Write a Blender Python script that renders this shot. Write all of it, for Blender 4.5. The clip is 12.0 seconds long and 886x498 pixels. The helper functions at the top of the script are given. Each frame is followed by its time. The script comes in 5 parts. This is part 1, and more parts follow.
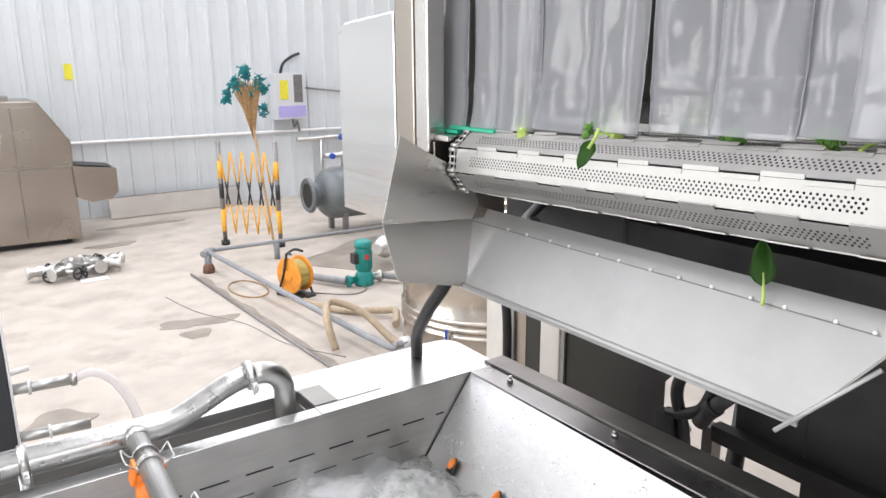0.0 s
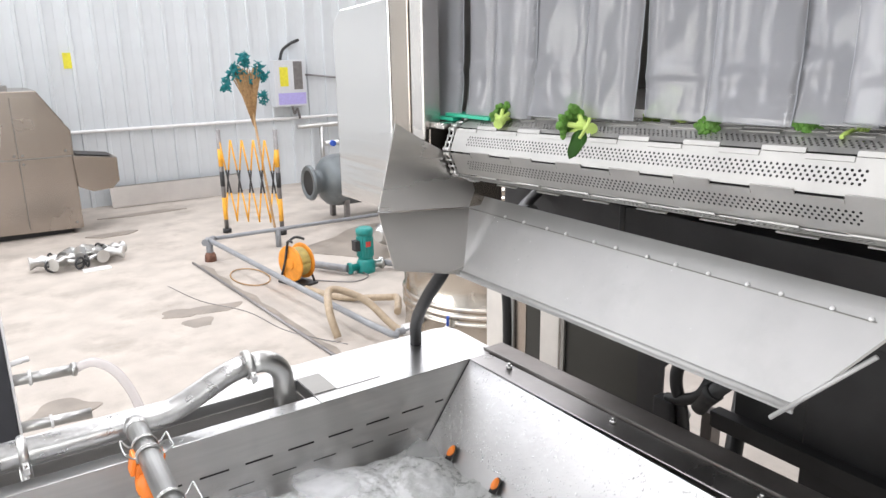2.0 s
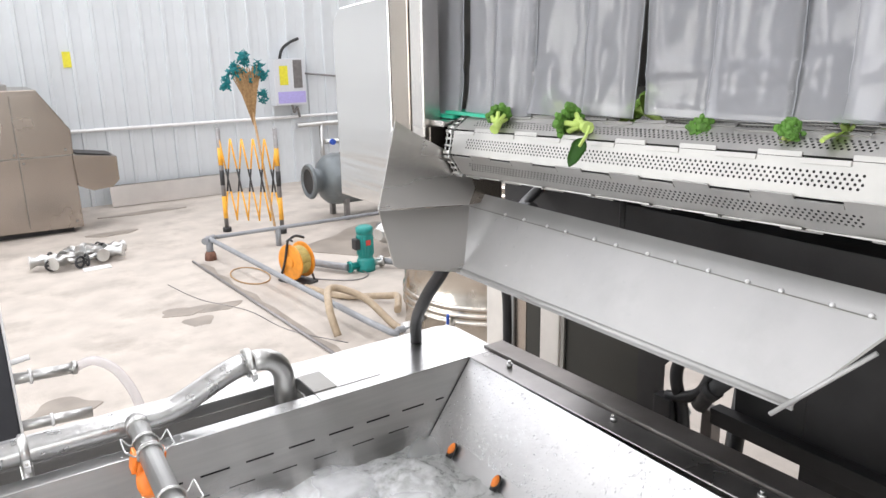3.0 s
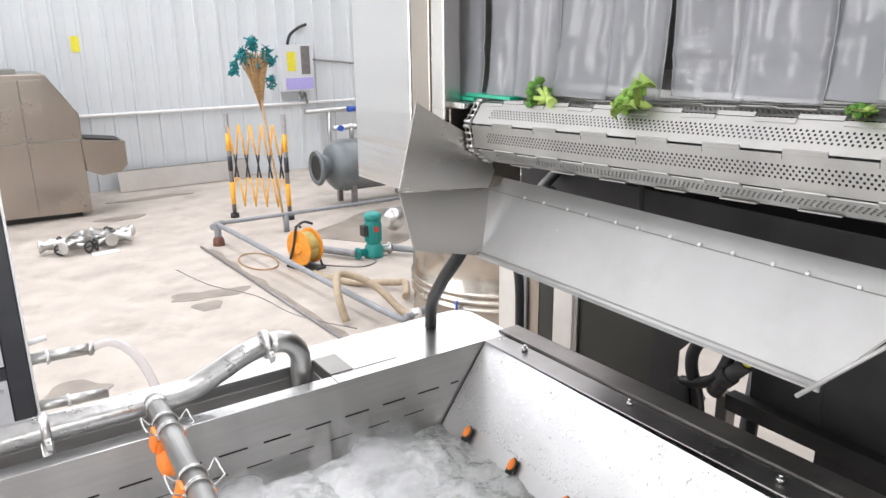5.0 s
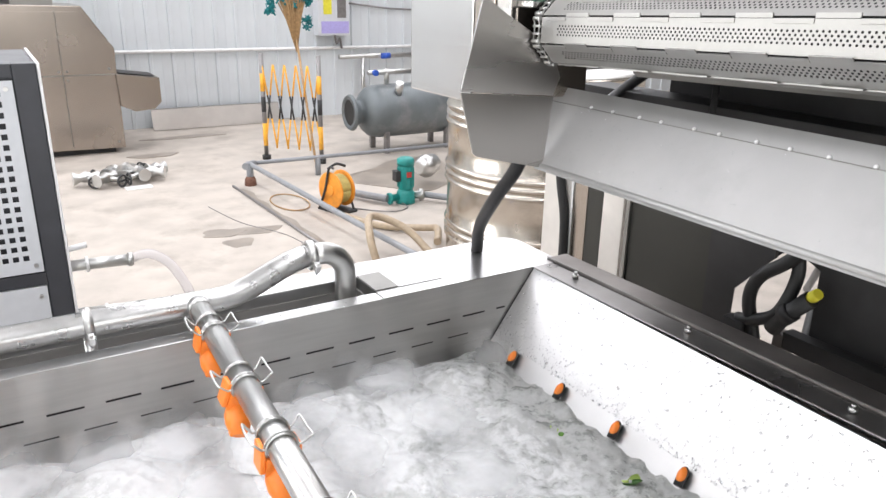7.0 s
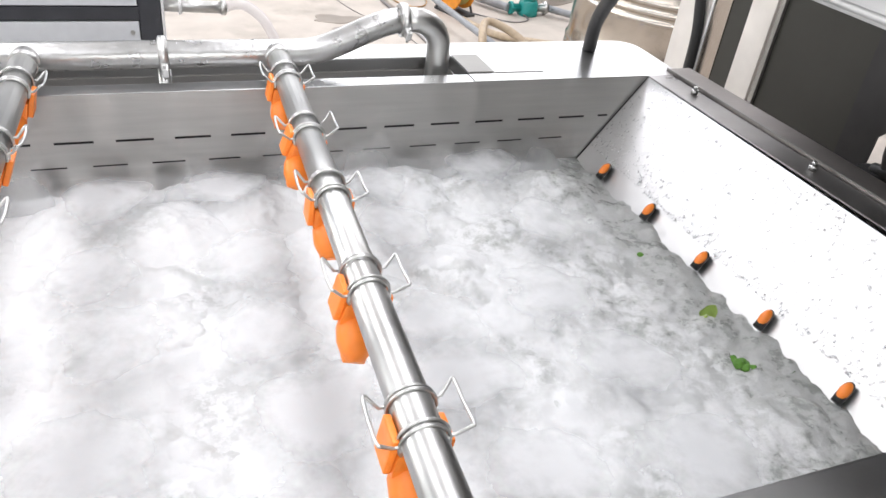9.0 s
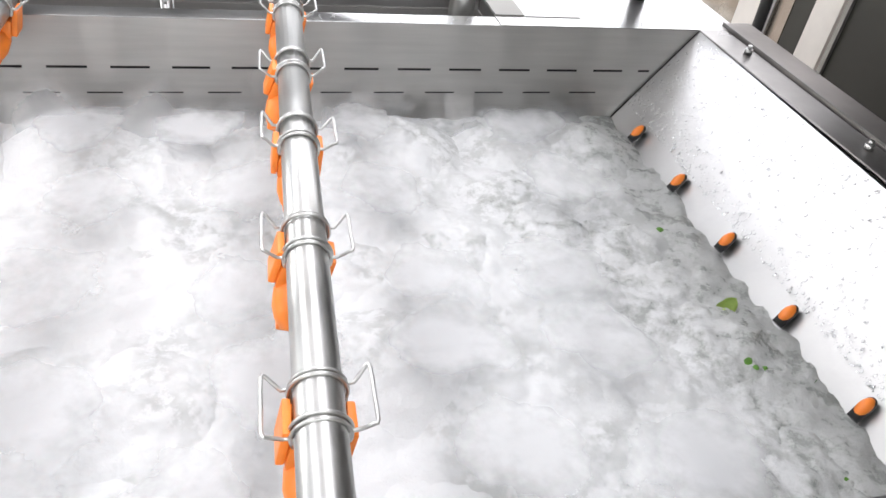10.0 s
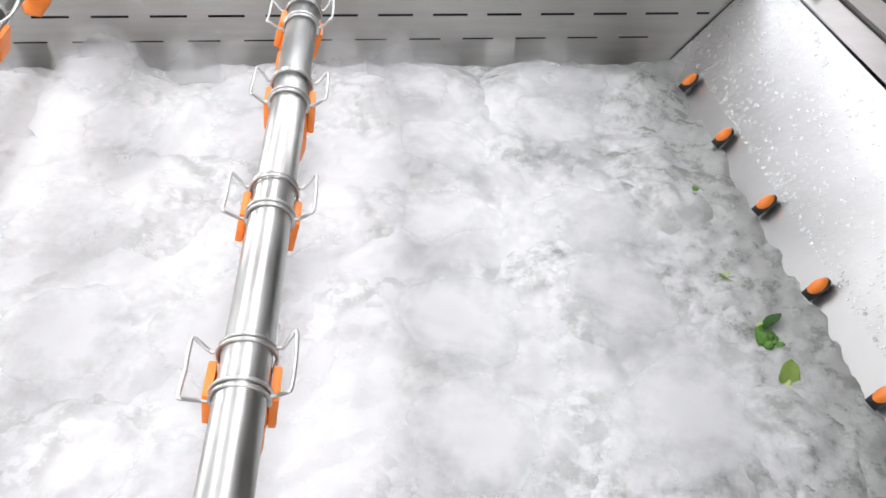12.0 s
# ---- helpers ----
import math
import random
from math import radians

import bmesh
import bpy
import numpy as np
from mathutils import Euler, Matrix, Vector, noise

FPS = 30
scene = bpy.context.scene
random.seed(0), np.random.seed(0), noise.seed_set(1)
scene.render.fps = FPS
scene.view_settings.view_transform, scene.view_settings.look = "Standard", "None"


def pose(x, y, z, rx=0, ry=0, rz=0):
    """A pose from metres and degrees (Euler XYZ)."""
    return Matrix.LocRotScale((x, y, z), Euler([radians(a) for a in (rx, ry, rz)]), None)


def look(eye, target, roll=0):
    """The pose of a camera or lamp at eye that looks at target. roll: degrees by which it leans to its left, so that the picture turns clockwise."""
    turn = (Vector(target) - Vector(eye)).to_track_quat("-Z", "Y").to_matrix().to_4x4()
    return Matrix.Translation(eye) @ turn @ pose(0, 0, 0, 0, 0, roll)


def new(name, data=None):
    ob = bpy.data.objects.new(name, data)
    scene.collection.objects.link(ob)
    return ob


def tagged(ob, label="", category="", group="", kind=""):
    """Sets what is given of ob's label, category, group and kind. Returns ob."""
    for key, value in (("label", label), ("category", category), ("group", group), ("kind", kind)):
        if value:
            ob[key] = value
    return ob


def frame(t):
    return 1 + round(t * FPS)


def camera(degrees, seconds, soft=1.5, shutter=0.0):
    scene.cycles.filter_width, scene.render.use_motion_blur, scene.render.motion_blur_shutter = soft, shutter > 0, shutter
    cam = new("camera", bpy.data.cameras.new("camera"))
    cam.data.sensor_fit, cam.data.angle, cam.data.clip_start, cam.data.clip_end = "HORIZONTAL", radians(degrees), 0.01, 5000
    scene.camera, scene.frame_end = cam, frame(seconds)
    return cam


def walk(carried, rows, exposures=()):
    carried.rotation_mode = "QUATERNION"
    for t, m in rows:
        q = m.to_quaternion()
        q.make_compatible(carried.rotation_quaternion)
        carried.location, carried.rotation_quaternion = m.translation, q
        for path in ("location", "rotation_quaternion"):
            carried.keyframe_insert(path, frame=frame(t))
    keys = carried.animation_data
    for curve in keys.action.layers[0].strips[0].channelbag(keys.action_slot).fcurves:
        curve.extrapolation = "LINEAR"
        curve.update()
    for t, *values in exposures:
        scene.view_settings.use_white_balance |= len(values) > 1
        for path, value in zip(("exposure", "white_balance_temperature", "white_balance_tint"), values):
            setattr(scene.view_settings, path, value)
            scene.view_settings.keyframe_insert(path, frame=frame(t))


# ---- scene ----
cam = camera(61.9, 12.0)
PATH = [
    (0, (-1.103, -1.5, 2.062), (-0.015, 0.104, 1.569), -0.4),
    (1.5, (-1.089, -1.499, 2.065), (-0.014, 0.103, 1.537), -0.8),
    (2.5, (-1.09, -1.505, 2.065), (-0.013, 0.094, 1.535), -1.0),
    (4.5, (-1.105, -1.489, 2.053), (-0.039, 0.11, 1.498), -0.9),
    (5, (-1.117, -1.488, 2.052), (-0.057, 0.112, 1.489), -0.7),
    (5.5, (-1.12, -1.486, 2.049), (-0.066, 0.116, 1.479), -0.6),
    (6, (-1.133, -1.48, 2.035), (-0.081, 0.123, 1.465), -0.2),
    (6.5, (-1.145, -1.459, 1.995), (-0.112, 0.143, 1.391), 0.2),
    (6.8, (-1.148, -1.418, 1.909), (-0.115, 0.194, 1.331), 2.0),
    (7, (-1.152, -1.423, 1.934), (-0.165, 0.184, 1.265), 1.2),
    (7.5, (-1.123, -1.381, 1.87), (-0.213, 0.22, 1.09), 2.3),
    (7.7, (-1.126, -1.376, 1.844), (-0.235, 0.213, 1.017), 3.6),
    (9.3, (-1.05, -1.369, 1.808), (-0.415, 0.141, 0.66), 7.8),
    (9.5, (-1.029, -1.358, 1.808), (-0.421, 0.141, 0.632), 8.3),
    (10, (-0.923, -1.319, 1.785), (-0.43, 0.171, 0.545), 8.5),
    (10.5, (-0.828, -1.308, 1.772), (-0.466, 0.173, 0.478), 6.9),
    (11, (-0.773, -1.309, 1.78), (-0.497, 0.146, 0.437), 5.2),
    (11.5, (-0.753, -1.312, 1.809), (-0.533, 0.119, 0.429), 3.6),
    (12, (-0.765, -1.313, 1.81), (-0.576, 0.111, 0.419), 3.2),
]
walk(cam, [(t, look(eye, target, roll)) for t, eye, target, roll in PATH])

# ---- world, light ----
world = bpy.data.worlds.new("world")
scene.world = world
world.use_nodes = True
wn = world.node_tree
sky = wn.nodes.new("ShaderNodeTexSky")
sky.sky_type, sky.sun_disc, sky.sun_elevation, sky.sun_rotation = "NISHITA", False, radians(50), radians(-60)
wn.links.new(sky.outputs["Color"], wn.nodes["Background"].inputs["Color"])
wn.nodes["Background"].inputs["Strength"].default_value = 0.12
scene.view_settings.exposure = 0.0


def area(name, m, sx, sy, power, color=(1, 1, 1)):
    data = bpy.data.lights.new(name, "AREA")
    data.shape, data.size, data.size_y, data.energy, data.color = "RECTANGLE", sx, sy, power, color
    ob = new(name, data)
    ob.matrix_world = m
    return ob


CEIL = 6.2
SKYLIGHTS = [(-4.5, 1.6), (0.2, 1.6), (5.0, 1.6)]  # centre x, width; they run along y
for sx_, w_ in SKYLIGHTS:
    area("skylight_lamp", pose(sx_, 1.0, CEIL + 0.05), w_, 15.0, 400, (0.995, 0.973, 0.993))
# unseen high window, added so the tank rim mirrors a bright source
area("high_fill_lamp", pose(3.0, 9.35, 5.1, -75, 0, 0), 16.0, 1.3, 420, (1.0, 0.975, 0.985))
# no doorway is known to the south; this lamp is added to lift the slotted wall
area("fill_lamp", look((-2.0, -8.85, 2.3), (-1.5, 0, 1.4)), 6.0, 4.2, 260, (1.0, 0.99, 0.97))
# unseen openings and lamps, added so the vinyl curtain mirrors bright streaks
WEST_OPENINGS = (-2.0, 3.2, 5.4, 7.6)  # centre y of four tall openings, each 0.8 m wide
for wy in WEST_OPENINGS:
    area("fill_lamp", look((-7.9, wy, 2.4), (0, wy * 0.3, 1.0)), 0.8, 3.6, 105, (1.0, 0.99, 0.97))


# ---- materials ----
def material(name, color, rough=0.5, metal=0.0, noise_scale=8.0, vary=0.15, bump=0.0, bump_scale=60.0, stretch=(1, 1, 1), rough_vary=0.1, alpha=1.0,
             specular=0.5, per_object=0.0, stain=0.0, stain_color=(0.1, 0.09, 0.08), stain_scale=1.2):
    m = bpy.data.materials.new(name)
    m.use_nodes = True
    t = m.node_tree
    b = t.nodes["Principled BSDF"]
    coord = t.nodes.new("ShaderNodeTexCoord")
    mp = t.nodes.new("ShaderNodeMapping")
    mp.inputs["Scale"].default_value = stretch
    t.links.new(coord.outputs["Object"], mp.inputs["Vector"])
    n = t.nodes.new("ShaderNodeTexNoise")
    n.inputs["Scale"].default_value, n.inputs["Detail"].default_value = noise_scale, 6
    t.links.new(mp.outputs["Vector"], n.inputs["Vector"])
    ramp = t.nodes.new("ShaderNodeMapRange")
    ramp.inputs["From Min"].default_value, ramp.inputs["From Max"].default_value = 0.3, 0.7
    ramp.inputs["To Min"].default_value, ramp.inputs["To Max"].default_value = 1 - vary, 1 + vary
    t.links.new(n.outputs["Fac"], ramp.inputs["Value"])
    mul = t.nodes.new("ShaderNodeVectorMath")
    mul.operation = "SCALE"
    mul.inputs[0].default_value = color
    t.links.new(ramp.outputs["Result"], mul.inputs["Scale"])
    out = mul.outputs["Vector"]
    if per_object:
        info = t.nodes.new("ShaderNodeObjectInfo")
        r2 = t.nodes.new("ShaderNodeMapRange")
        r2.inputs["To Min"].default_value, r2.inputs["To Max"].default_value = 1 - per_object, 1 + per_object
        t.links.new(info.outputs["Random"], r2.inputs["Value"])
        mul2 = t.nodes.new("ShaderNodeVectorMath")
        mul2.operation = "SCALE"
        t.links.new(out, mul2.inputs[0])
        t.links.new(r2.outputs["Result"], mul2.inputs["Scale"])
        out = mul2.outputs["Vector"]
    if stain:
        n2 = t.nodes.new("ShaderNodeTexNoise")
        n2.inputs["Scale"].default_value, n2.inputs["Detail"].default_value, n2.inputs["Roughness"].default_value = stain_scale, 8, 0.62
        t.links.new(coord.outputs["Object"], n2.inputs["Vector"])
        r3 = t.nodes.new("ShaderNodeMapRange")
        r3.inputs["From Min"].default_value, r3.inputs["From Max"].default_value = 0.52, 0.72
        r3.inputs["To Min"].default_value, r3.inputs["To Max"].default_value = 0, stain
        t.links.new(n2.outputs["Fac"], r3.inputs["Value"])
        mix = t.nodes.new("ShaderNodeMix")
        mix.data_type = "RGBA"
        t.links.new(r3.outputs["Result"], mix.inputs["Factor"])
        t.links.new(out, mix.inputs["A"])
        mix.inputs["B"].default_value = (*stain_color, 1)
        out = mix.outputs["Result"]
    t.links.new(out, b.inputs["Base Color"])
    rr = t.nodes.new("ShaderNodeMapRange")
    rr.inputs["To Min"].default_value, rr.inputs["To Max"].default_value = max(rough - rough_vary, 0.02), min(rough + rough_vary, 1)
    t.links.new(n.outputs["Fac"], rr.inputs["Value"])
    t.links.new(rr.outputs["Result"], b.inputs["Roughness"])
    b.inputs["Metallic"].default_value = metal
    b.inputs["Specular IOR Level"].default_value = specular
    b.inputs["Alpha"].default_value = alpha
    if bump:
        bn = t.nodes.new("ShaderNodeTexNoise")
        bn.inputs["Scale"].default_value, bn.inputs["Detail"].default_value = bump_scale, 4
        t.links.new(mp.outputs["Vector"], bn.inputs["Vector"])
        bp = t.nodes.new("ShaderNodeBump")
        bp.inputs["Strength"].default_value, bp.inputs["Distance"].default_value = bump, 0.01
        t.links.new(bn.outputs["Fac"], bp.inputs["Height"])
        t.links.new(bp.outputs["Normal"], b.inputs["Normal"])
    return m


STEEL = material("brushed_steel", (0.66, 0.65, 0.635), 0.46, 1.0, 5, 0.07, 0.04, 40, (1, 1, 14))
STEEL_RIM = material("wet_steel", (0.54, 0.54, 0.54), 0.33, 1.0, 7, 0.06, 0.05, 45)
STEEL_SLAT = material("slat_steel", (0.45, 0.445, 0.43), 0.52, 1.0, 14, 0.1, 0.05, 90, per_object=0.05)
STEEL_TUBE = material("tube_steel", (0.56, 0.56, 0.55), 0.33, 1.0, 16, 0.08, 0.03, 60)
STEEL_TROUGH = material("trough_steel", (0.42, 0.39, 0.36), 0.35, 1.0, 3, 0.1, 0.1, 2)
STEEL_FAR = material("far_steel", (0.40, 0.355, 0.315), 0.26, 1.0, 2, 0.08, 0.12, 0.9, rough_vary=0.05)
STEEL_DULL = material("dull_steel", (0.3, 0.295, 0.28), 0.5, 0.8, 6, 0.12, 0.03, 40)
CHUTE = material("chute_steel", (0.45, 0.45, 0.447), 0.52, 0.55, 4, 0.12, 0.06, 9, rough_vary=0.14, stain=0.35, stain_color=(0.36, 0.36, 0.355), stain_scale=9)
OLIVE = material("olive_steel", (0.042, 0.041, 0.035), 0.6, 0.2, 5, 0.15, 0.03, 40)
BROWN_BEAM = material("brown_beam", (0.26, 0.24, 0.23), 0.42, 0.7, 6, 0.25, 0.05, 20)
# near-black metal; also stands in for shade in gaps, slots and openings
DARK_METAL_AND_SHADE = material("dark_metal_and_shade", (0.036, 0.035, 0.036), 0.55, 0.2, 9, 0.25, 0.05, 40)
BLACK_RUBBER = material("black_rubber", (0.018, 0.018, 0.019), 0.5, 0.0, 20, 0.25, 0.1, 120)
CONCRETE = material("concrete", (0.47, 0.425, 0.38), 0.7, 0.0, 3.5, 0.13, 0.2, 60, rough_vary=0.15, stain=0.6, stain_color=(0.24, 0.21, 0.18), stain_scale=1.7)
WALL_WHITE = material("wall_sheet", (0.65, 0.685, 0.71), 0.45, 0.0, 2.5, 0.05, 0.02, 20, per_object=0.02)
# for unseen walls, dimmed and browned so the steel plates mirror a darker hall
UNSEEN_DIM_WALL = material("unseen_dim_wall", (0.36, 0.325, 0.295), 0.6, 0.0, 1.5, 0.12)
STEEL_PLATE = material("plate_steel", (0.57, 0.55, 0.53), 0.27, 1.0, 3, 0.06, 0.12, 2.2, (0.25, 0.25, 1.6), 0.08)
STEEL_GUARD = material("guard_steel", (0.70, 0.69, 0.68), 0.2, 1.0, 3, 0.05, 1.0, 2.4, (0.12, 0.12, 2.2), 0.05)
# base darkened in place of the end rim mirroring the dark machine
RIM_SHADE_STEEL = material("rim_shade_steel", (0.3, 0.29, 0.285), 0.32, 0.85, 6, 0.25, 0.08, 14, rough_vary=0.15)
STEEL_POST = material("post_steel", (0.74, 0.71, 0.67), 0.42, 0.15, 6, 0.12, 0.04, 30)
DRUM_STEEL = material("drum_steel", (0.58, 0.535, 0.475), 0.24, 1.0, 4, 0.12, 0.12, 4, stain=0.6, stain_color=(0.36, 0.3, 0.25), stain_scale=3)
CEIL_WHITE = material("ceiling_sheet", (0.7, 0.72, 0.74), 0.6, 0.0, 2, 0.05)
WHITE_PAINT = material("white_paint", (0.8, 0.8, 0.8), 0.4, 0.0, 12, 0.05)
GREY_PANEL = material("grey_powder_coat", (0.62, 0.64, 0.67), 0.5, 0.0, 30, 0.04, 0.05, 300)
CHARCOAL = material("charcoal_paint", (0.045, 0.047, 0.055), 0.5, 0.0, 14, 0.15, 0.04, 200)
ORANGE = material("orange_plastic", (0.93, 0.25, 0.03), 0.4, 0.0, 25, 0.12, 0.05, 120)
ORANGE_REEL = material("orange_reel_paint", (0.8, 0.3, 0.03), 0.42, 0.0, 18, 0.12)
YELLOW = material("yellow_paint", (0.85, 0.42, 0.04), 0.45, 0.0, 20, 0.12)
BLACK_PAINT = material("black_paint", (0.03, 0.03, 0.032), 0.5, 0.0, 20, 0.2)
POST_GREY = material("post_grey", (0.25, 0.24, 0.24), 0.45, 0.6, 20, 0.15)
TEAL = material("teal_paint", (0.015, 0.26, 0.24), 0.4, 0.0, 20, 0.15)
GREEN = material("green_plastic", (0.02, 0.4, 0.25), 0.35, 0.0, 20, 0.12)
HOSE_BEIGE = material("beige_hose", (0.40, 0.315, 0.22), 0.45, 0.0, 30, 0.12, 0.05, 80)
PIPE_GREY = material("grey_pvc_pipe", (0.24, 0.25, 0.265), 0.4, 0.0, 14, 0.12)
VESSEL = material("vessel_paint", (0.16, 0.18, 0.19), 0.42, 0.35, 4, 0.18, 0.04, 20, stain=0.5, stain_color=(0.5, 0.48, 0.46), stain_scale=1.6)
STRAW = material("straw", (0.4, 0.25, 0.12), 0.8, 0.0, 40, 0.25)
TEAL_BRISTLE = material("teal_bristle", (0.01, 0.2, 0.22), 0.7, 0.0, 40, 0.3)
RUST = material("rusty_iron", (0.2, 0.1, 0.07), 0.8, 0.2, 20, 0.3)
PUDDLE = material("wet_concrete", (0.27, 0.235, 0.2), 0.4, 0.0, 5, 0.2, 0.03, 40, rough_vary=0.2)
YELLOW_LABEL = material("yellow_label", (0.75, 0.68, 0.05), 0.5, 0.0, 30, 0.1)
LILAC = material("lilac_print", (0.42, 0.38, 0.72), 0.5, 0.0, 30, 0.08)
BLUE = material("blue_paint", (0.03, 0.1, 0.5), 0.4, 0.0, 20, 0.1)
FLORET = material("broccoli_floret", (0.085, 0.21, 0.028), 0.7, 0.0, 60, 0.35, 0.4, 160)
STALK = material("broccoli_stalk", (0.42, 0.56, 0.14), 0.5, 0.0, 30, 0.2)
FLORET_PALE = material("pale_floret", (0.2, 0.36, 0.06), 0.7, 0.0, 60, 0.3, 0.4, 160)
LEAF = material("leaf_green", (0.045, 0.15, 0.02), 0.45, 0.0, 30, 0.3, 0.1, 60)
DROPLET = material("water_drop", (0.95, 0.96, 0.97), 0.04, 0.0, 30, 0.03, rough_vary=0.02)
DROPLET.node_tree.nodes["Principled BSDF"].inputs["Transmission Weight"].default_value = 1.0
DROPLET.node_tree.nodes["Principled BSDF"].inputs["IOR"].default_value = 1.33
LETTUCE = material("pale_leaf", (0.38, 0.52, 0.13), 0.5, 0.0, 30, 0.25, 0.1, 60)
WET_TUBE = material("wet_tube", (0.47, 0.47, 0.465), 0.3, 1.0, 30, 0.1, 0.1, 90, rough_vary=0.12)
GAUGE_RED = material("red_paint", (0.5, 0.06, 0.05), 0.5, 0.0, 20, 0.1)


def vinyl(name, clear, color):
    """Flexible clear vinyl: part of the light goes straight through."""
    m = material(name, color, 0.07, 0.0, 9, 0.05, 0.12, 9, (1, 1, 0.35), 0.03)
    t = m.node_tree
    tr = t.nodes.new("ShaderNodeBsdfTransparent")
    mix = t.nodes.new("ShaderNodeMixShader")
    n = t.nodes.new("ShaderNodeTexNoise")
    n.inputs["Scale"].default_value, n.inputs["Detail"].default_value, n.inputs["Distortion"].default_value = 5.0, 1.5, 1.6
    t.links.new(t.nodes["Texture Coordinate"].outputs["Object"], n.inputs["Vector"])
    off = t.nodes.new("ShaderNodeMath")
    off.operation = "PINGPONG"
    off.inputs[1].default_value = 0.13
    t.links.new(n.outputs["Fac"], off.inputs[0])
    line = t.nodes.new("ShaderNodeMapRange")
    line.inputs["From Min"].default_value, line.inputs["From Max"].default_value = 0.0, 0.0035
    line.inputs["To Min"].default_value, line.inputs["To Max"].default_value = 1 - clear * 0.97, 1 - clear
    t.links.new(off.outputs["Value"], line.inputs["Value"])
    t.links.new(line.outputs["Result"], mix.inputs["Fac"])
    t.links.new(tr.outputs["BSDF"], mix.inputs[1])
    t.links.new(t.nodes["Principled BSDF"].outputs["BSDF"], mix.inputs[2])
    t.links.new(mix.outputs["Shader"], t.nodes["Material Output"].inputs["Surface"])
    return m


VINYL = vinyl("clear_vinyl", 0.58, (0.68, 0.69, 0.735))
VINYL_EDGE = material("vinyl_cut_edge", (0.3, 0.31, 0.34), 0.3, 0.0, 20, 0.2)
CLEAR_HOSE = vinyl("clear_hose", 0.5, (0.85, 0.81, 0.81))


def cloud_material(name, peak):
    """White spray, thin at the rim of each cloud and where the noise is low."""
    m = bpy.data.materials.new(name)
    m.use_nodes = True
    t = m.node_tree
    t.nodes.remove(t.nodes["Principled BSDF"])
    front, through_, clear = t.nodes.new("ShaderNodeBsdfDiffuse"), t.nodes.new("ShaderNodeBsdfTranslucent"), t.nodes.new("ShaderNodeBsdfTransparent")
    front.inputs["Color"].default_value = through_.inputs["Color"].default_value = (0.79, 0.80, 0.81, 1)
    white, veil = t.nodes.new("ShaderNodeMixShader"), t.nodes.new("ShaderNodeMixShader")
    white.inputs["Fac"].default_value = 0.45
    t.links.new(front.outputs["BSDF"], white.inputs[1])
    t.links.new(through_.outputs["BSDF"], white.inputs[2])
    t.links.new(clear.outputs["BSDF"], veil.inputs[1])
    t.links.new(white.outputs["Shader"], veil.inputs[2])
    t.links.new(veil.outputs["Shader"], t.nodes["Material Output"].inputs["Surface"])
    coord = t.nodes.new("ShaderNodeTexCoord")
    info = t.nodes.new("ShaderNodeObjectInfo")
    w = t.nodes.new("ShaderNodeMath")
    w.operation = "MULTIPLY"
    w.inputs[1].default_value = 40
    t.links.new(info.outputs["Random"], w.inputs[0])
    n = t.nodes.new("ShaderNodeTexNoise")
    n.noise_dimensions = "4D"
    n.inputs["Scale"].default_value, n.inputs["Detail"].default_value, n.inputs["Roughness"].default_value = 7.0, 7, 0.55
    n.inputs["Distortion"].default_value = 0.15
    t.links.new(coord.outputs["Object"], n.inputs["Vector"])
    t.links.new(w.outputs["Value"], n.inputs["W"])
    ln = t.nodes.new("ShaderNodeVectorMath")
    ln.operation = "LENGTH"
    t.links.new(coord.outputs["Object"], ln.inputs[0])
    fall = t.nodes.new("ShaderNodeMapRange")
    fall.inputs["From Min"].default_value, fall.inputs["From Max"].default_value = 0.03, 0.157
    fall.inputs["To Min"].default_value, fall.inputs["To Max"].default_value = 0.16, -0.36
    t.links.new(ln.outputs["Value"], fall.inputs["Value"])
    add = t.nodes.new("ShaderNodeMath")
    add.operation = "ADD"
    t.links.new(n.outputs["Fac"], add.inputs[0])
    t.links.new(fall.outputs["Result"], add.inputs[1])
    r = t.nodes.new("ShaderNodeMapRange")
    r.interpolation_type = "SMOOTHSTEP"
    r.inputs["From Min"].default_value, r.inputs["From Max"].default_value = 0.33, 0.72
    r.inputs["To Min"].default_value, r.inputs["To Max"].default_value = 0.0, peak
    t.links.new(add.outputs["Value"], r.inputs["Value"])
    t.links.new(r.outputs["Result"], veil.inputs["Fac"])
    return m


CLOUD = cloud_material("spray_cloud", 0.85)
MIST = cloud_material("thin_mist", 0.42)


